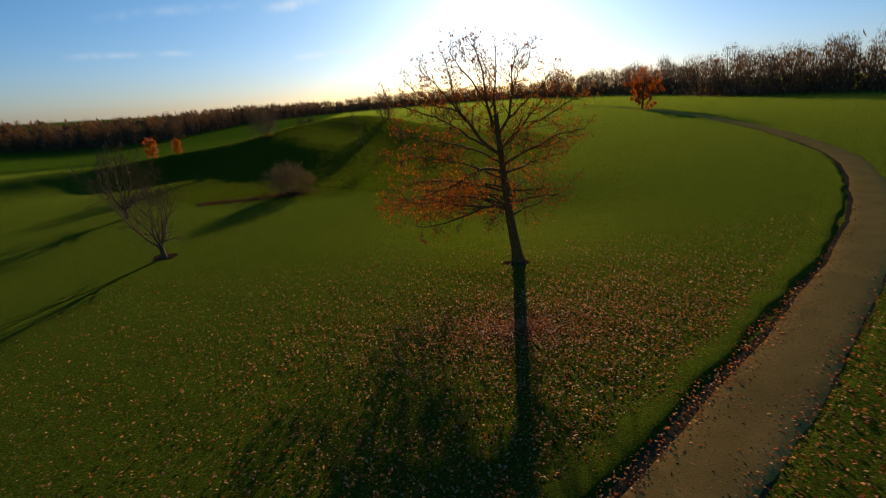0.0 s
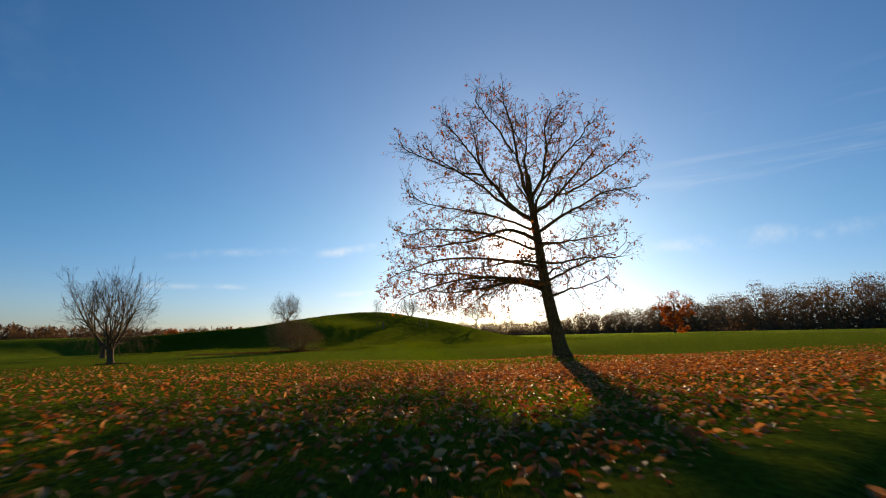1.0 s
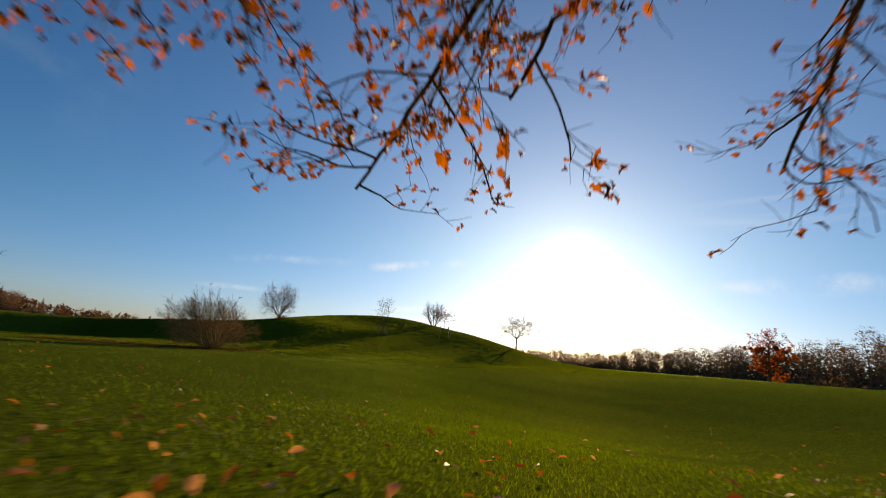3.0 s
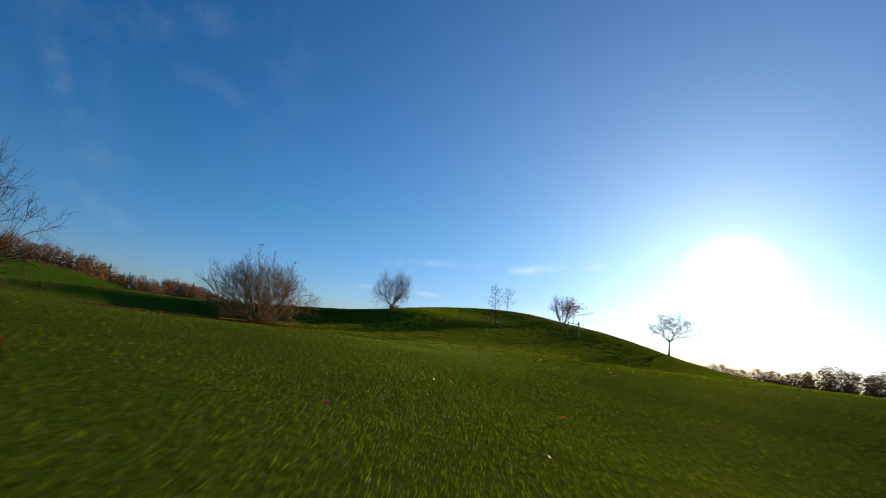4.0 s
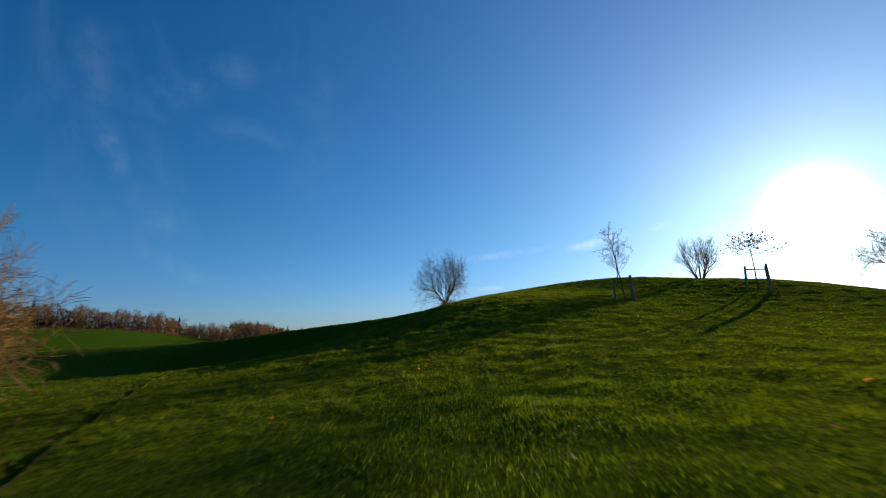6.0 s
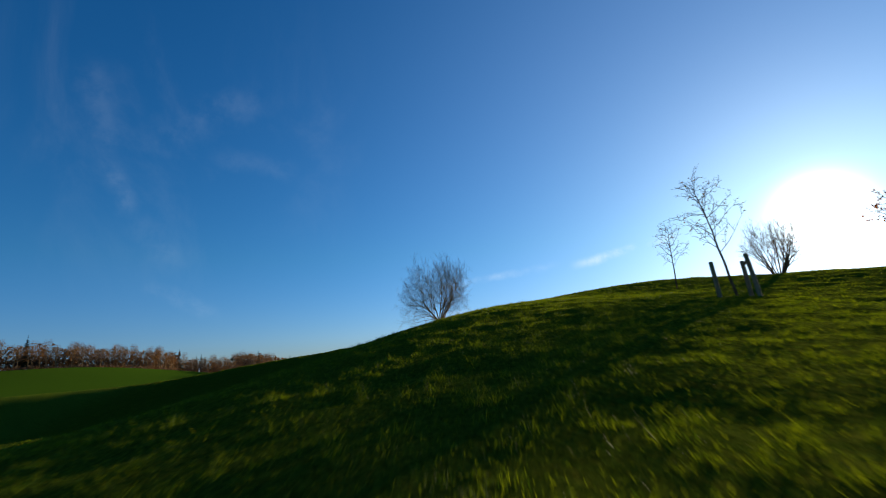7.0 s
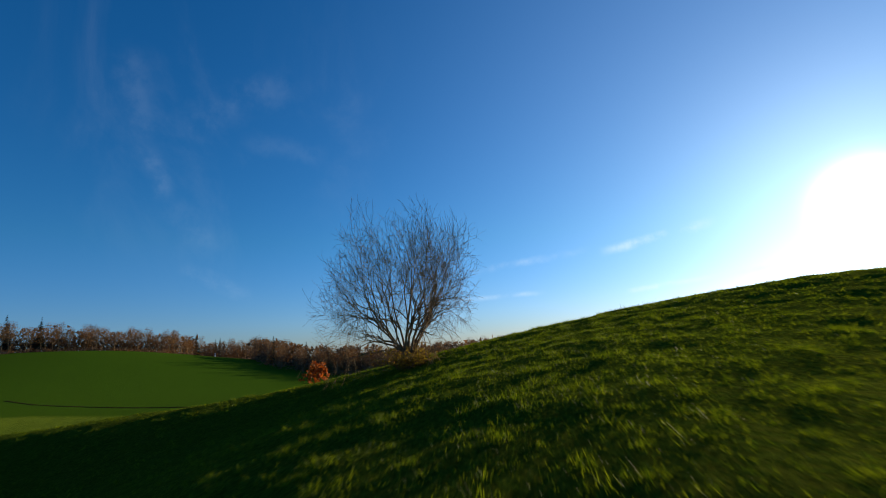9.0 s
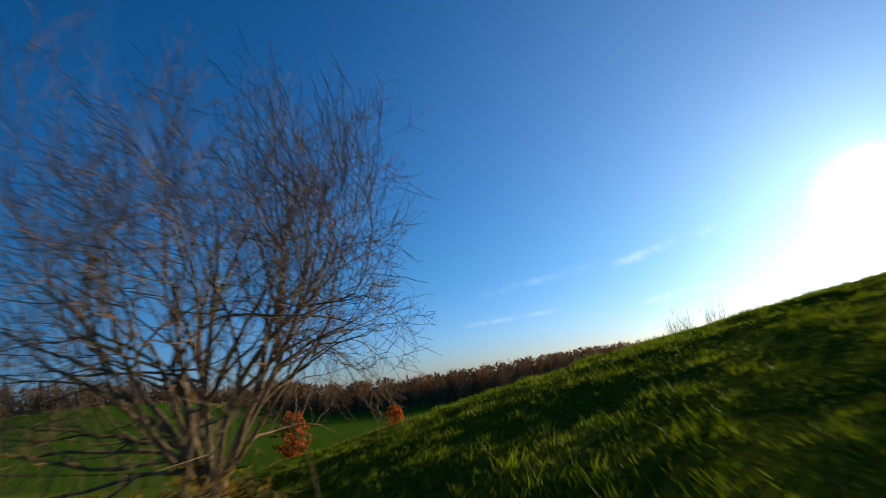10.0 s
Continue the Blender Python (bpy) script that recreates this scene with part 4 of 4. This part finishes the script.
def stake_frame(name, at, label, posts, rail, group="tree stakes"):
    """Round wooden posts round a young tree, with a rail near the top."""
    x, y = at
    root = thing(name, (x, y, float(land(x, y))), label, "tree stake", group)
    heads = []
    for px, py, h, lx, ly in posts:
        z = float(land(x + px, y + py) - land(x, y))
        t = Tubes()
        rings = [(0, -0.12), (0, 0.3), (0, 0.7), (0, 0.97), (0, 1.0), (0, 1.0)]
        pts = [(px + lx * max(f, 0), py + ly * max(f, 0), z + f * h) for _, f in rings]
        pts[-1] = (pts[-1][0], pts[-1][1], pts[-1][2] + 0.003)
        t.add(pts, [0.05, 0.05, 0.049, 0.048, 0.04, 0.001], 10)
        part("post", t.mesh("post"), STAKE_WOOD, root)
        heads.append(np.array(pts[3]) - (0, 0, 0.12))
    for a, b in rail:
        t = Tubes()
        t.add([heads[a], heads[a] * 0.5 + heads[b] * 0.5, heads[b]], [0.03, 0.03, 0.03], 6)
        part("rail", t.mesh("rail"), STAKE_WOOD, root)
    return root


stake_frame("tree_stakes", (-10.38, 44.05), "three rough round stakes standing round a young birch", [(-0.42, -0.15, 0.85, -0.05, 0), (0.22, 0.15, 0.85, -0.05, 0.02), (0.36, -0.28, 1.0, -0.12, 0)], [(1, 2)])
stake_frame("tree_stakes", (-5.3, 49.55), "three rough round stakes with a rail round a young oak", [(-0.5, 0.0, 1.15, 0.04, 0), (0.42, 0.25, 1.15, -0.06, 0), (0.45, -0.2, 1.3, -0.1, 0)], [(0, 1)])


# ---------------------------------------------------------------- leafy trees farther off
def leafy_tree(name, at, label, height, width, seed, mat, leaves, size, base=0.15, trunk_r=0.1, bare_top=0.0, group=""):
    """A tree with a trunk, boughs and a crown of many leaf clumps."""
    rng = np.random.default_rng(seed)
    x, y = at
    root = thing(name, (x, y, float(land(x, y)) - 0.05), label, "tree", group)
    line = wander(rng, (0, 0, 0), (0, 0, 1), height * 0.92, 10, 0.03, 0.03)
    t = Tubes()
    t.add(line, np.linspace(trunk_r, trunk_r * 0.15, 11), 9)
    part("trunk", t.mesh("trunk"), DARK_BARK, root)
    branches, twigs, tips, limbs = Tubes(), Tubes(), [], []
    for i in range(26):
        f = base + (0.95 - base) * i / 25
        p, d = along(line, f)
        a = i * 2.4
        g = (f - base) / (1 - base)
        L = width / 2 * math.sin(math.pi * (0.22 + 0.72 * g)) * rng.uniform(0.75, 1.15)
        b = wander(rng, p, (math.cos(a), math.sin(a), 0.35 + 0.5 * g), max(L, 0.2), 6, 0.1, 0.03)
        branches.add(b, np.linspace(trunk_r * 0.3, trunk_r * 0.05, 7), 5)
        limbs.append((b, trunk_r * 0.3, trunk_r * 0.05))
    k = height / 4
    limb_set(rng, limbs, branches, twigs, tips, (0.55 * k, 0.3 * k), (25, 55), 0.02, (2.4 / k, 0.9 / k), 0.006 * k)
    tagged(part("branch_growth", branches.mesh("branch_growth"), DARK_BARK, root), kind="stuff")
    tagged(part("twig_growth", twigs.mesh("twig_growth"), DARK_BARK, root), kind="stuff")
    ends = np.array([q[-1] for q in tips])
    chance = np.where(ends[:, 2] > height * (1 - bare_top), 0.12, 1.0)
    pick = rng.choice(len(tips), leaves, p=chance / chance.sum())
    spots = ends[pick] + rng.normal(0, 0.05 * k, (leaves, 3))
    part("crown", strew("crown", small_leaf(), spots, rng.uniform(*size, leaves), turns(rng, leaves, 60)), mat, root, "autumn-coloured leaves")
    return root


leafy_tree("orange_tree", (-54.6, 80.0), "small tree with bright orange autumn leaves in the field", 4.2, 2.6, 51, ORANGE_LEAF, 2600, (0.16, 0.3), 0.08)
leafy_tree("orange_tree", (-56, 94), "smaller orange-leaved tree farther across the field", 3.4, 2.2, 52, ORANGE_LEAF, 1800, (0.16, 0.3), 0.08)
leafy_tree("russet_oak", (55.6, 103.2), "large oak, russet below and bare at the top", 9.4, 9.2, 53, ORANGE_LEAF, 9000, (0.22, 0.48), 0.14, 0.26, bare_top=0.28)


# ---------------------------------------------------------------- woods round the meadow
def wood_template(rng, height, spread, twig_n):
    """One tall wood tree: trunk, boughs and a haze of fine twigs."""
    t = Tubes()
    line = wander(rng, (0, 0, -0.5), (0, 0, 1), height * 0.8, 4, 0.05, 0.02)
    t.add(line, np.linspace(0.26, 0.05, 5), 5)
    ends = []
    for i in range(6):
        f = rng.uniform(0.3, 0.95)
        p, d = along(line, f)
        a = rng.uniform(0, 2 * np.pi)
        L = spread * rng.uniform(0.6, 1.1) * (1.2 - 0.55 * f)
        b = wander(rng, p, (math.cos(a), math.sin(a), rng.uniform(0.3, 1.2)), L, 2, 0.18, 0.06)
        t.add(b, np.linspace(0.09, 0.03, 3), 3)
        ends.append(b)
    limbs = mesh_arrays(t)
    # fine twigs fill a rounded crown; broader sprays fill its inside
    sets = []
    for n, size, wide, low, grow in ((twig_n, (0.5, 1.2), (0.04, 0.09), 0.3, 1.0), (330, (0.4, 0.9), (0.13, 0.27), 0.0, 0.92)):
        u = rng.uniform(low, 0.96, n)
        r = spread * 0.62 * grow * np.sqrt(np.clip(1 - ((u - 0.55) / 0.46) ** 2, 0.12, 1)) * np.sqrt(rng.uniform(0, 1, n))
        a = rng.uniform(0, 6.28, n)
        p = np.stack([r * np.cos(a), r * np.sin(a), u * grow * height * 0.93], -1)
        d = rng.normal(0, 0.6, (n, 3)) + np.stack([0.5 * np.cos(a), 0.5 * np.sin(a), 0 * a + 0.7], -1)
        d /= np.linalg.norm(d, axis=1, keepdims=True)
        side = np.cross(d, rng.normal(0, 1, (n, 3)))
        side /= np.linalg.norm(side, axis=1, keepdims=True)
        L, w = rng.uniform(*size, n)[:, None], rng.uniform(*wide, n)[:, None]
        sets.append(np.stack([p - side * w, p + side * w, p + d * L], 1).reshape(-1, 3))
    return limbs, sets[0], sets[1]


def mesh_arrays(tubes):
    return np.concatenate(tubes.verts), np.concatenate(tubes.faces)


# bearing from +y to the right in degrees, distance of the wood's edge, height of its trees
EDGE = [(-180, 300, 18), (-130, 280, 18), (-110, 260, 18), (-92, 265, 16), (-78, 285, 15.5), (-66, 300, 13), (-59, 305, 12.5), (-56, 350, 14), (-53, 350, 14.5), (-51, 275, 13), (-46, 248, 12),
        (-38, 236, 12), (-28, 245, 12), (-18, 300, 11.5), (-8, 380, 11), (0, 420, 15), (11, 420, 15), (16, 400, 14), (18.5, 330, 16), (24, 310, 17), (30, 250, 17), (36, 205, 16),
        (41, 170, 15), (47, 150, 15), (60, 140, 16), (90, 150, 18), (130, 200, 18), (180, 300, 18)]


def front_of(bearing):
    """Whether that side of the meadow is ever looked at."""
    return -100 < bearing < 65


def build_woods():
    rng = np.random.default_rng(71)
    temps = [wood_template(rng, 1.0 * h, 6.4, 270) for h in (17, 18, 19, 16, 20, 15)]
    bear, dist, tall = (np.array(c, float) for c in zip(*EDGE))
    tv, tf, wv, rv, n0 = [], [], [], [], 0
    cone = []
    a = -180.0
    spots = []
    while a < 180:
        d = np.interp(a, bear, dist)
        front = front_of(a)
        for row in range((5 if -60 < a < -10 else 4) if front else 2):
            aa = a + rng.uniform(-0.5, 0.5) * 200 / d
            dd = d + row * 8 + rng.uniform(-3, 3)
            spots.append((aa, dd, np.interp(aa, bear, tall) * rng.uniform(0.88, 1.04) * (1 + 0.05 * math.sin(aa * 1.9) + 0.03 * math.sin(aa * 4.7) + (0.09 * math.sin(1.3 * aa + 1) if aa > 10 else 0)), row))
        a += math.degrees((4.6 if front else 12.0) / d)
    for aa, dd, tall_here, row in spots:
        x, y = -8 + dd * math.sin(radians(aa)), 25 + dd * math.cos(radians(aa))
        z = float(smooth_land(x, y))
        (lv, lf), twig, spray = temps[rng.integers(len(temps))]
        k = tall_here / 18
        turn = rng.uniform(0, 6.28)
        c, s = math.cos(turn), math.sin(turn)
        m = np.array([[c, -s, 0], [s, c, 0], [0, 0, 1]]) * k
        at = np.array([x, y, z])
        conifer = row > 1 and rng.uniform() < (0.4 if -60 < aa < -54 or -76 < aa < -71.5 else 0.03 if aa < -40 else 0.0)
        if conifer:
            h = tall_here * 1.13
            n = 260
            f = rng.uniform(0.12, 1, n)
            ang = rng.uniform(0, 6.28, n)
            reach = (1.02 - f) * h * 0.27 * rng.uniform(0.7, 1.1, n)
            p = np.stack([0 * f, 0 * f, f * h], -1)
            e = np.stack([np.cos(ang) * reach, np.sin(ang) * reach, f * h - reach * 0.35], -1)
            side = np.stack([-np.sin(ang), np.cos(ang), 0 * f], -1) * (0.25 + 0.22 * reach[:, None])
            cone.append((np.stack([p, e - side, e + side], 1).reshape(-1, 3) + at))
            continue
        tv.append(lv @ m.T + at)
        tf.append(lf + n0)
        n0 += len(lv)
        if aa < -57 and row < 2:      # open, tall-stemmed edge
            spray = spray.reshape(-1, 9)[spray.reshape(-1, 3, 3)[:, :, 2].mean(1) > 7.5].reshape(-1, 3)
        tri = np.concatenate([twig, spray])
        (rv if rng.uniform() < (0.5 if aa < -20 else 0.12) else wv).append(tri @ m.T + at)
        # undergrowth at the wood's edge
        thick = {0: 1.3, 1: 2.0, 2: 3.0, 3: 5.0, 4: 6.0}[row] * (0.25 if aa < -57 and row < 2 else 1.0)
        if front_of(aa):
            n = (70, 70, 150, 200, 220)[row]
            p = rng.normal(0, 1, (n, 3)) * (2.4, 2.4, 0)
            p[:, 2] = np.abs(rng.normal(0, thick, n)).clip(0, tall_here * 0.8)
            dv, sv = rng.normal(0, 1, (n, 3)), rng.normal(0, 1, (n, 3))
            k = 0.4 + 0.16 * row
            bush = np.stack([p, p + dv * k, p + sv * k + dv * k * 0.5], 1).reshape(-1, 3) + at
            (rv if rng.uniform() < 0.25 else wv).append(bush)
    trunks = part("wood_trunks", mesh_of("wood_trunks", np.concatenate(tv), np.concatenate(tf)), GREY_BARK)
    tagged(trunks, "trunks and boughs of the bare woods round the meadow", "wood", kind="stuff")
    for name, sets, mat, label in (("wood_crowns", wv, WOOD_TWIG, "bare grey-brown crowns of the woods round the meadow"), ("russet_crowns", rv, WOOD_RUSSET, "russet late-autumn crowns among the woods"),
                                   ("conifer_crowns", cone, CONIFER, "dark conifers standing in the woods")):
        v = np.concatenate(sets)
        ob = part(name, mesh_of(name, v, np.arange(len(v)).reshape(-1, 3)), mat)
        tagged(ob, label, "wood", kind="stuff")


build_woods()


# ---------------------------------------------------------------- small things
def build_sign():
    x, y = -173, 222
    root = thing("notice_board", (x, y, float(smooth_land(x, y))), "small white notice board on two posts at the wood's edge", "sign")
    for px in (-1.1, 1.1):
        t = Tubes()
        t.add([(px, 0, -0.2), (px, 0, 1.0), (px, 0, 2.3)], [0.07, 0.07, 0.07], 8)
        part("post", t.mesh("post"), STAKE_WOOD, root)
    bm = bmesh.new()
    bmesh.ops.create_cube(bm, size=1, matrix=Matrix.Translation((0, -0.1, 1.7)) @ Matrix.Diagonal((2.6, 0.08, 1.3, 1)))
    bmesh.ops.bevel(bm, geom=bm.edges[:], offset=0.02, segments=1, affect="EDGES")
    me = bpy.data.meshes.new("board")
    bm.to_mesh(me)
    bm.free()
    part("board", me, WHITE_PAINT, root)


build_sign()


def build_marker():
    x, y = -268, 203
    root = thing("marker_post", (x, y, float(smooth_land(x, y))), "short white marker post at the field's edge", "post")
    t = Tubes()
    t.add([(0, 0, -0.3), (0, 0, 0.9), (0, 0, 1.7), (0, 0, 1.8), (0, 0, 1.81)], [0.3, 0.3, 0.3, 0.24, 0.01], 10)
    part("post", t.mesh("post"), WHITE_PAINT, root)
    t = Tubes()
    t.add([(0, 0, 1.2), (0, 0, 1.22), (0, 0, 1.4), (0, 0, 1.42)], [0.3, 0.31, 0.31, 0.3], 10)
    part("band", t.mesh("band"), DARK_BARK, root)


build_marker()


def fallen_leaves():
    rng = np.random.default_rng(81)
    n = 13500
    ang, r = rng.uniform(0, 2 * np.pi, n), np.abs(rng.normal(0, 1, n))
    x, y = -1.5 + 8.5 * r * np.cos(ang), -6.0 + 4.8 * r * np.sin(ang)
    x = np.r_[x, rng.uniform(-19, 16, 3600), rng.normal(5, 4, 1500), rng.normal(-2.5, 3.6, 3400)]
    y = np.r_[y, rng.uniform(-18, 3, 3600), rng.normal(-12.5, 2.5, 1500), rng.normal(-12.0, 1.9, 3400)]
    x, y = np.r_[x, rng.normal(3.8, 3.0, 2600)], np.r_[y, rng.normal(-6.5, 2.6, 2600)]
    x, y = np.r_[x, rng.uniform(-22, 8, 200)], np.r_[y, rng.uniform(5, 30, 200)]
    shape = leaf_shape(0.3, [(0.0, 0.04), (0.30, 0.25), (0.66, 0.29), (1.0, 0.05)])
    n = len(x)
    size = rng.uniform(0.042, 0.095, n)
    spots = np.stack([x, y, land(x, y) + 0.032 + rng.uniform(0, 0.03, n)], -1)
    ob = part("fallen_leaves", strew("fallen_leaves", shape, spots, size, turns(rng, n, 22)), LITTER)
    tagged(ob, "dry brown oak leaves strewn thickly over the grass", "leaves", kind="stuff")
    n = 9000
    ang, r = rng.uniform(0, 2 * np.pi, n), np.abs(rng.normal(0, 1, n))
    x, y = np.r_[-1.0 + 8.0 * r * np.cos(ang), rng.uniform(-19, 14, 4000)], np.r_[-6.0 + 5.6 * r * np.sin(ang), rng.uniform(-18, 2, 4000)]
    n = len(x)
    spots = np.stack([x, y, land(x, y) + 0.032 + rng.uniform(0, 0.03, n)], -1)
    ob = part("leaf_scraps", strew("leaf_scraps", small_leaf(), spots, rng.uniform(0.045, 0.075, n), turns(rng, n, 26)), LITTER)
    tagged(ob, "smaller curled brown leaves lying between the oak leaves", "leaves", kind="stuff")
    n = 2400
    ang, r = rng.uniform(0, 2 * np.pi, n), np.abs(rng.normal(0, 1, n))
    x, y = -15.0 + 1.7 * r * np.cos(ang), 23.6 + 1.0 * r * np.sin(ang)
    f = rng.uniform(0, 1, 2600)
    x, y = np.r_[x, -14.5 - 8.0 * f], np.r_[y, 23.1 - 0.5 * f + rng.normal(0, 0.6, 2600)]
    n = len(x)
    spots = np.stack([x, y, land(x, y) + 0.02 + rng.uniform(0, 0.03, n)], -1)
    ob = part("shrub_litter", strew("shrub_litter", small_leaf(), spots, rng.uniform(0.06, 0.11, n), turns(rng, n, 25)), ROT_LEAF)
    tagged(ob, "brown leaf litter lying under the hazel shrub", "leaves", kind="stuff")


fallen_leaves()
patch("litter_bed", -15.1, 24.0, 1.5, 0.9, MULCH, "bed of rotting brown leaves under the hazel shrub", "soil", 23)


strip_line("litter_strip", [(-23.0, 22.5), (-20, 22.6), (-17, 22.8), (-14.2, 23.3)], 1.7, MULCH, "strip of dark earth and rotting leaves beside the shrub", "soil", 24)


def bramble(name, at, label, spread, height, n, seed):
    """A low leafy tangle of arching shoots."""
    rng = np.random.default_rng(seed)
    x, y = at
    root = thing(name, (x, y, float(land(x, y)) - 0.02), label, "shrub")
    shoots, spots = Tubes(), []
    for i in range(46):
        a = rng.uniform(0, 6.28)
        b = wander(rng, rng.normal(0, 0.15, 3) * (1, 1, 0), (math.cos(a), math.sin(a), rng.uniform(0.7, 1.6)), spread * rng.uniform(0.6, 1.1), 7, 0.12, -0.13)
        shoots.add(b, np.linspace(0.008, 0.003, 8), 4)
        spots += [along(b, f)[0] + rng.normal(0, 0.05, 3) for f in rng.uniform(0.15, 1, n // 46)]
    part("shoot_growth", shoots.mesh("shoot_growth"), DARK_BARK, root)
    spots = np.array(spots) * (1, 1, height)
    part("foliage", strew("foliage", small_leaf(), spots, rng.uniform(0.035, 0.07, len(spots)), turns(rng, len(spots), 50)), OLIVE_LEAF, root)
    return root


bramble("bramble_bush", (-25.05, 55.85), "olive and yellowing bramble at the foot of the bare tree", 1.0, 1.0, 2200, 91)
bramble("bramble_bush", (-14.5, 23.7), "yellow-green seedlings at the foot of the hazel shrub", 0.7, 0.8, 900, 92)


# ---------------------------------------------------------------- grass
def blades(rng, x, y, height, lean, width):
    """One bent blade a place: two slanting faces from a foot to a point."""
    n = len(x)
    z = land(x, y) - 0.01
    a = rng.uniform(0, 2 * np.pi, n)
    sx, sy = np.cos(a) * width, np.sin(a) * width
    b = rng.uniform(0, 2 * np.pi, n)
    dx, dy = np.cos(b) * lean * height, np.sin(b) * lean * height
    foot0 = np.stack([x - sx, y - sy, z], -1)
    foot1 = np.stack([x + sx, y + sy, z], -1)
    tip = np.stack([x + dx, y + dy, z + height], -1)
    return np.stack([foot0, foot1, tip], 1).reshape(-1, 3)


def corridor(rng, line, n, reach):
    """Random places near a line of the plan, thinning out to the sides."""
    line = np.asarray(line, float)
    seg = np.r_[0, np.cumsum(np.linalg.norm(np.diff(line, axis=0), axis=1))]
    s = rng.uniform(0, seg[-1], n)
    off = np.abs(rng.normal(0, reach, n)) * rng.choice([-1, 1], n)
    p = np.stack([np.interp(s, seg, line[:, k]) for k in (0, 1)], -1)
    i = np.clip(np.searchsorted(seg, s) - 1, 0, len(line) - 2)
    t = (line[i + 1] - line[i]) / np.linalg.norm(line[i + 1] - line[i], axis=1, keepdims=True)
    return p[:, 0] + t[:, 1] * off, p[:, 1] - t[:, 0] * off


def on_path(x, y):
    """Whether a place lies on the gravel or its bare edge near the oak."""
    line = np.array(PATH_EDGE[:13], float)
    best = np.full(len(x), 1e9)
    side = np.zeros(len(x))
    for a, b in zip(line[:-1], line[1:]):
        d = b - a
        L = np.linalg.norm(d)
        t = np.clip(((x - a[0]) * d[0] + (y - a[1]) * d[1]) / L**2, 0, 1)
        ex, ey = x - a[0] - t * d[0], y - a[1] - t * d[1]
        r = np.hypot(ex, ey)
        near = r < best
        best = np.where(near, r, best)
        side = np.where(near, (ex * d[1] - ey * d[0]) / L, side)
    return (side > -0.1) & (side < 2.1)


LAWN_LINE = [(-4.3, -18), (-4.0, -13), (-3.3, -8), (-2.3, -2.5), (-1.7, 1), (-1.3, 7), (-2.2, 12), (-4.5, 18), (-7, 23.5), (-9.5, 28)]
MOUND_LINE = [(-8.5, 26), (-10.5, 30), (-12.5, 35), (-15, 40), (-17.5, 45.5), (-20, 50.5), (-23, 57), (-26, 62)]


def far_from(line, x, y):
    """How far places lie from a line of the plan."""
    best = np.full(len(x), 1e9)
    for (ax, ay), (bx, by) in zip(line[:-1], line[1:]):
        dx, dy = bx - ax, by - ay
        t = np.clip(((x - ax) * dx + (y - ay) * dy) / (dx * dx + dy * dy), 0, 1)
        best = np.minimum(best, np.hypot(x - ax - t * dx, y - ay - t * dy))
    return best


def build_grass():
    rng = np.random.default_rng(101)
    sets = []
    for n, reach, tall, wide in ((350000, 1.5, 0.028, 0.0029), (110000, 6.0, 0.034, 0.0045)):
        x, y = corridor(rng, LAWN_LINE, n, reach)
        keep = ~on_path(x, y)
        x, y = x[keep], y[keep]
        h = tall * rng.uniform(0.5, 1.5, len(x))
        sets.append(blades(rng, x, y, h, rng.uniform(0.2, 0.9, len(x)), wide))
    v = np.concatenate(sets)
    ob = part("lawn_grass", mesh_of("lawn_grass", v, np.arange(len(v)).reshape(-1, 3)), GRASS)
    tagged(ob, "short mown green grass of the meadow", "grass", kind="stuff")
    sets = []
    for n, reach, per, wide, spread in ((4900, 3.2, 48, 0.0031, 0.055), (9000, 7.5, 14, 0.0055, 0.07), (19000, 0, 8, 0.012, 0.09)):
        cx, cy = corridor(rng, MOUND_LINE, n, reach) if reach else (rng.uniform(-44, 14, n), rng.uniform(22, 74, n))
        size = np.repeat(rng.uniform(0.45, 1.4, n), per)
        off = rng.normal(0, 1, (2, n * per))
        x, y = np.repeat(cx, per) + off[0] * spread * size, np.repeat(cy, per) + off[1] * spread * size
        keep = on_mound(x, y) > rng.uniform(0, 1, len(x)) * 0.9
        if reach != 3.2:
            keep &= far_from(MOUND_LINE, x, y) > (3.4 if reach else 6.0)
        dome = np.exp(-0.5 * (off**2).sum(0))
        h = (size * (0.012 + 0.062 * dome) * rng.uniform(0.6, 1.3, n * per))[keep]
        sets.append(blades(rng, x[keep], y[keep], h, rng.uniform(0.3, 1.1, len(h)), wide))
    # short sward between the tussocks
    x, y = corridor(rng, MOUND_LINE, 120000, 3.0)
    keep = on_mound(x, y) > rng.uniform(0, 1, len(x)) * 0.9
    x, y = x[keep], y[keep]
    sets.append(blades(rng, x, y, rng.uniform(0.02, 0.045, len(x)), rng.uniform(0.3, 1.0, len(x)), 0.004))
    v = np.concatenate(sets)
    ob = part("mound_grass", mesh_of("mound_grass", v, np.arange(len(v)).reshape(-1, 3)), TUSSOCK)
    tagged(ob, "longer tufted grass on the slopes of the mound", "grass", kind="stuff")


build_grass()
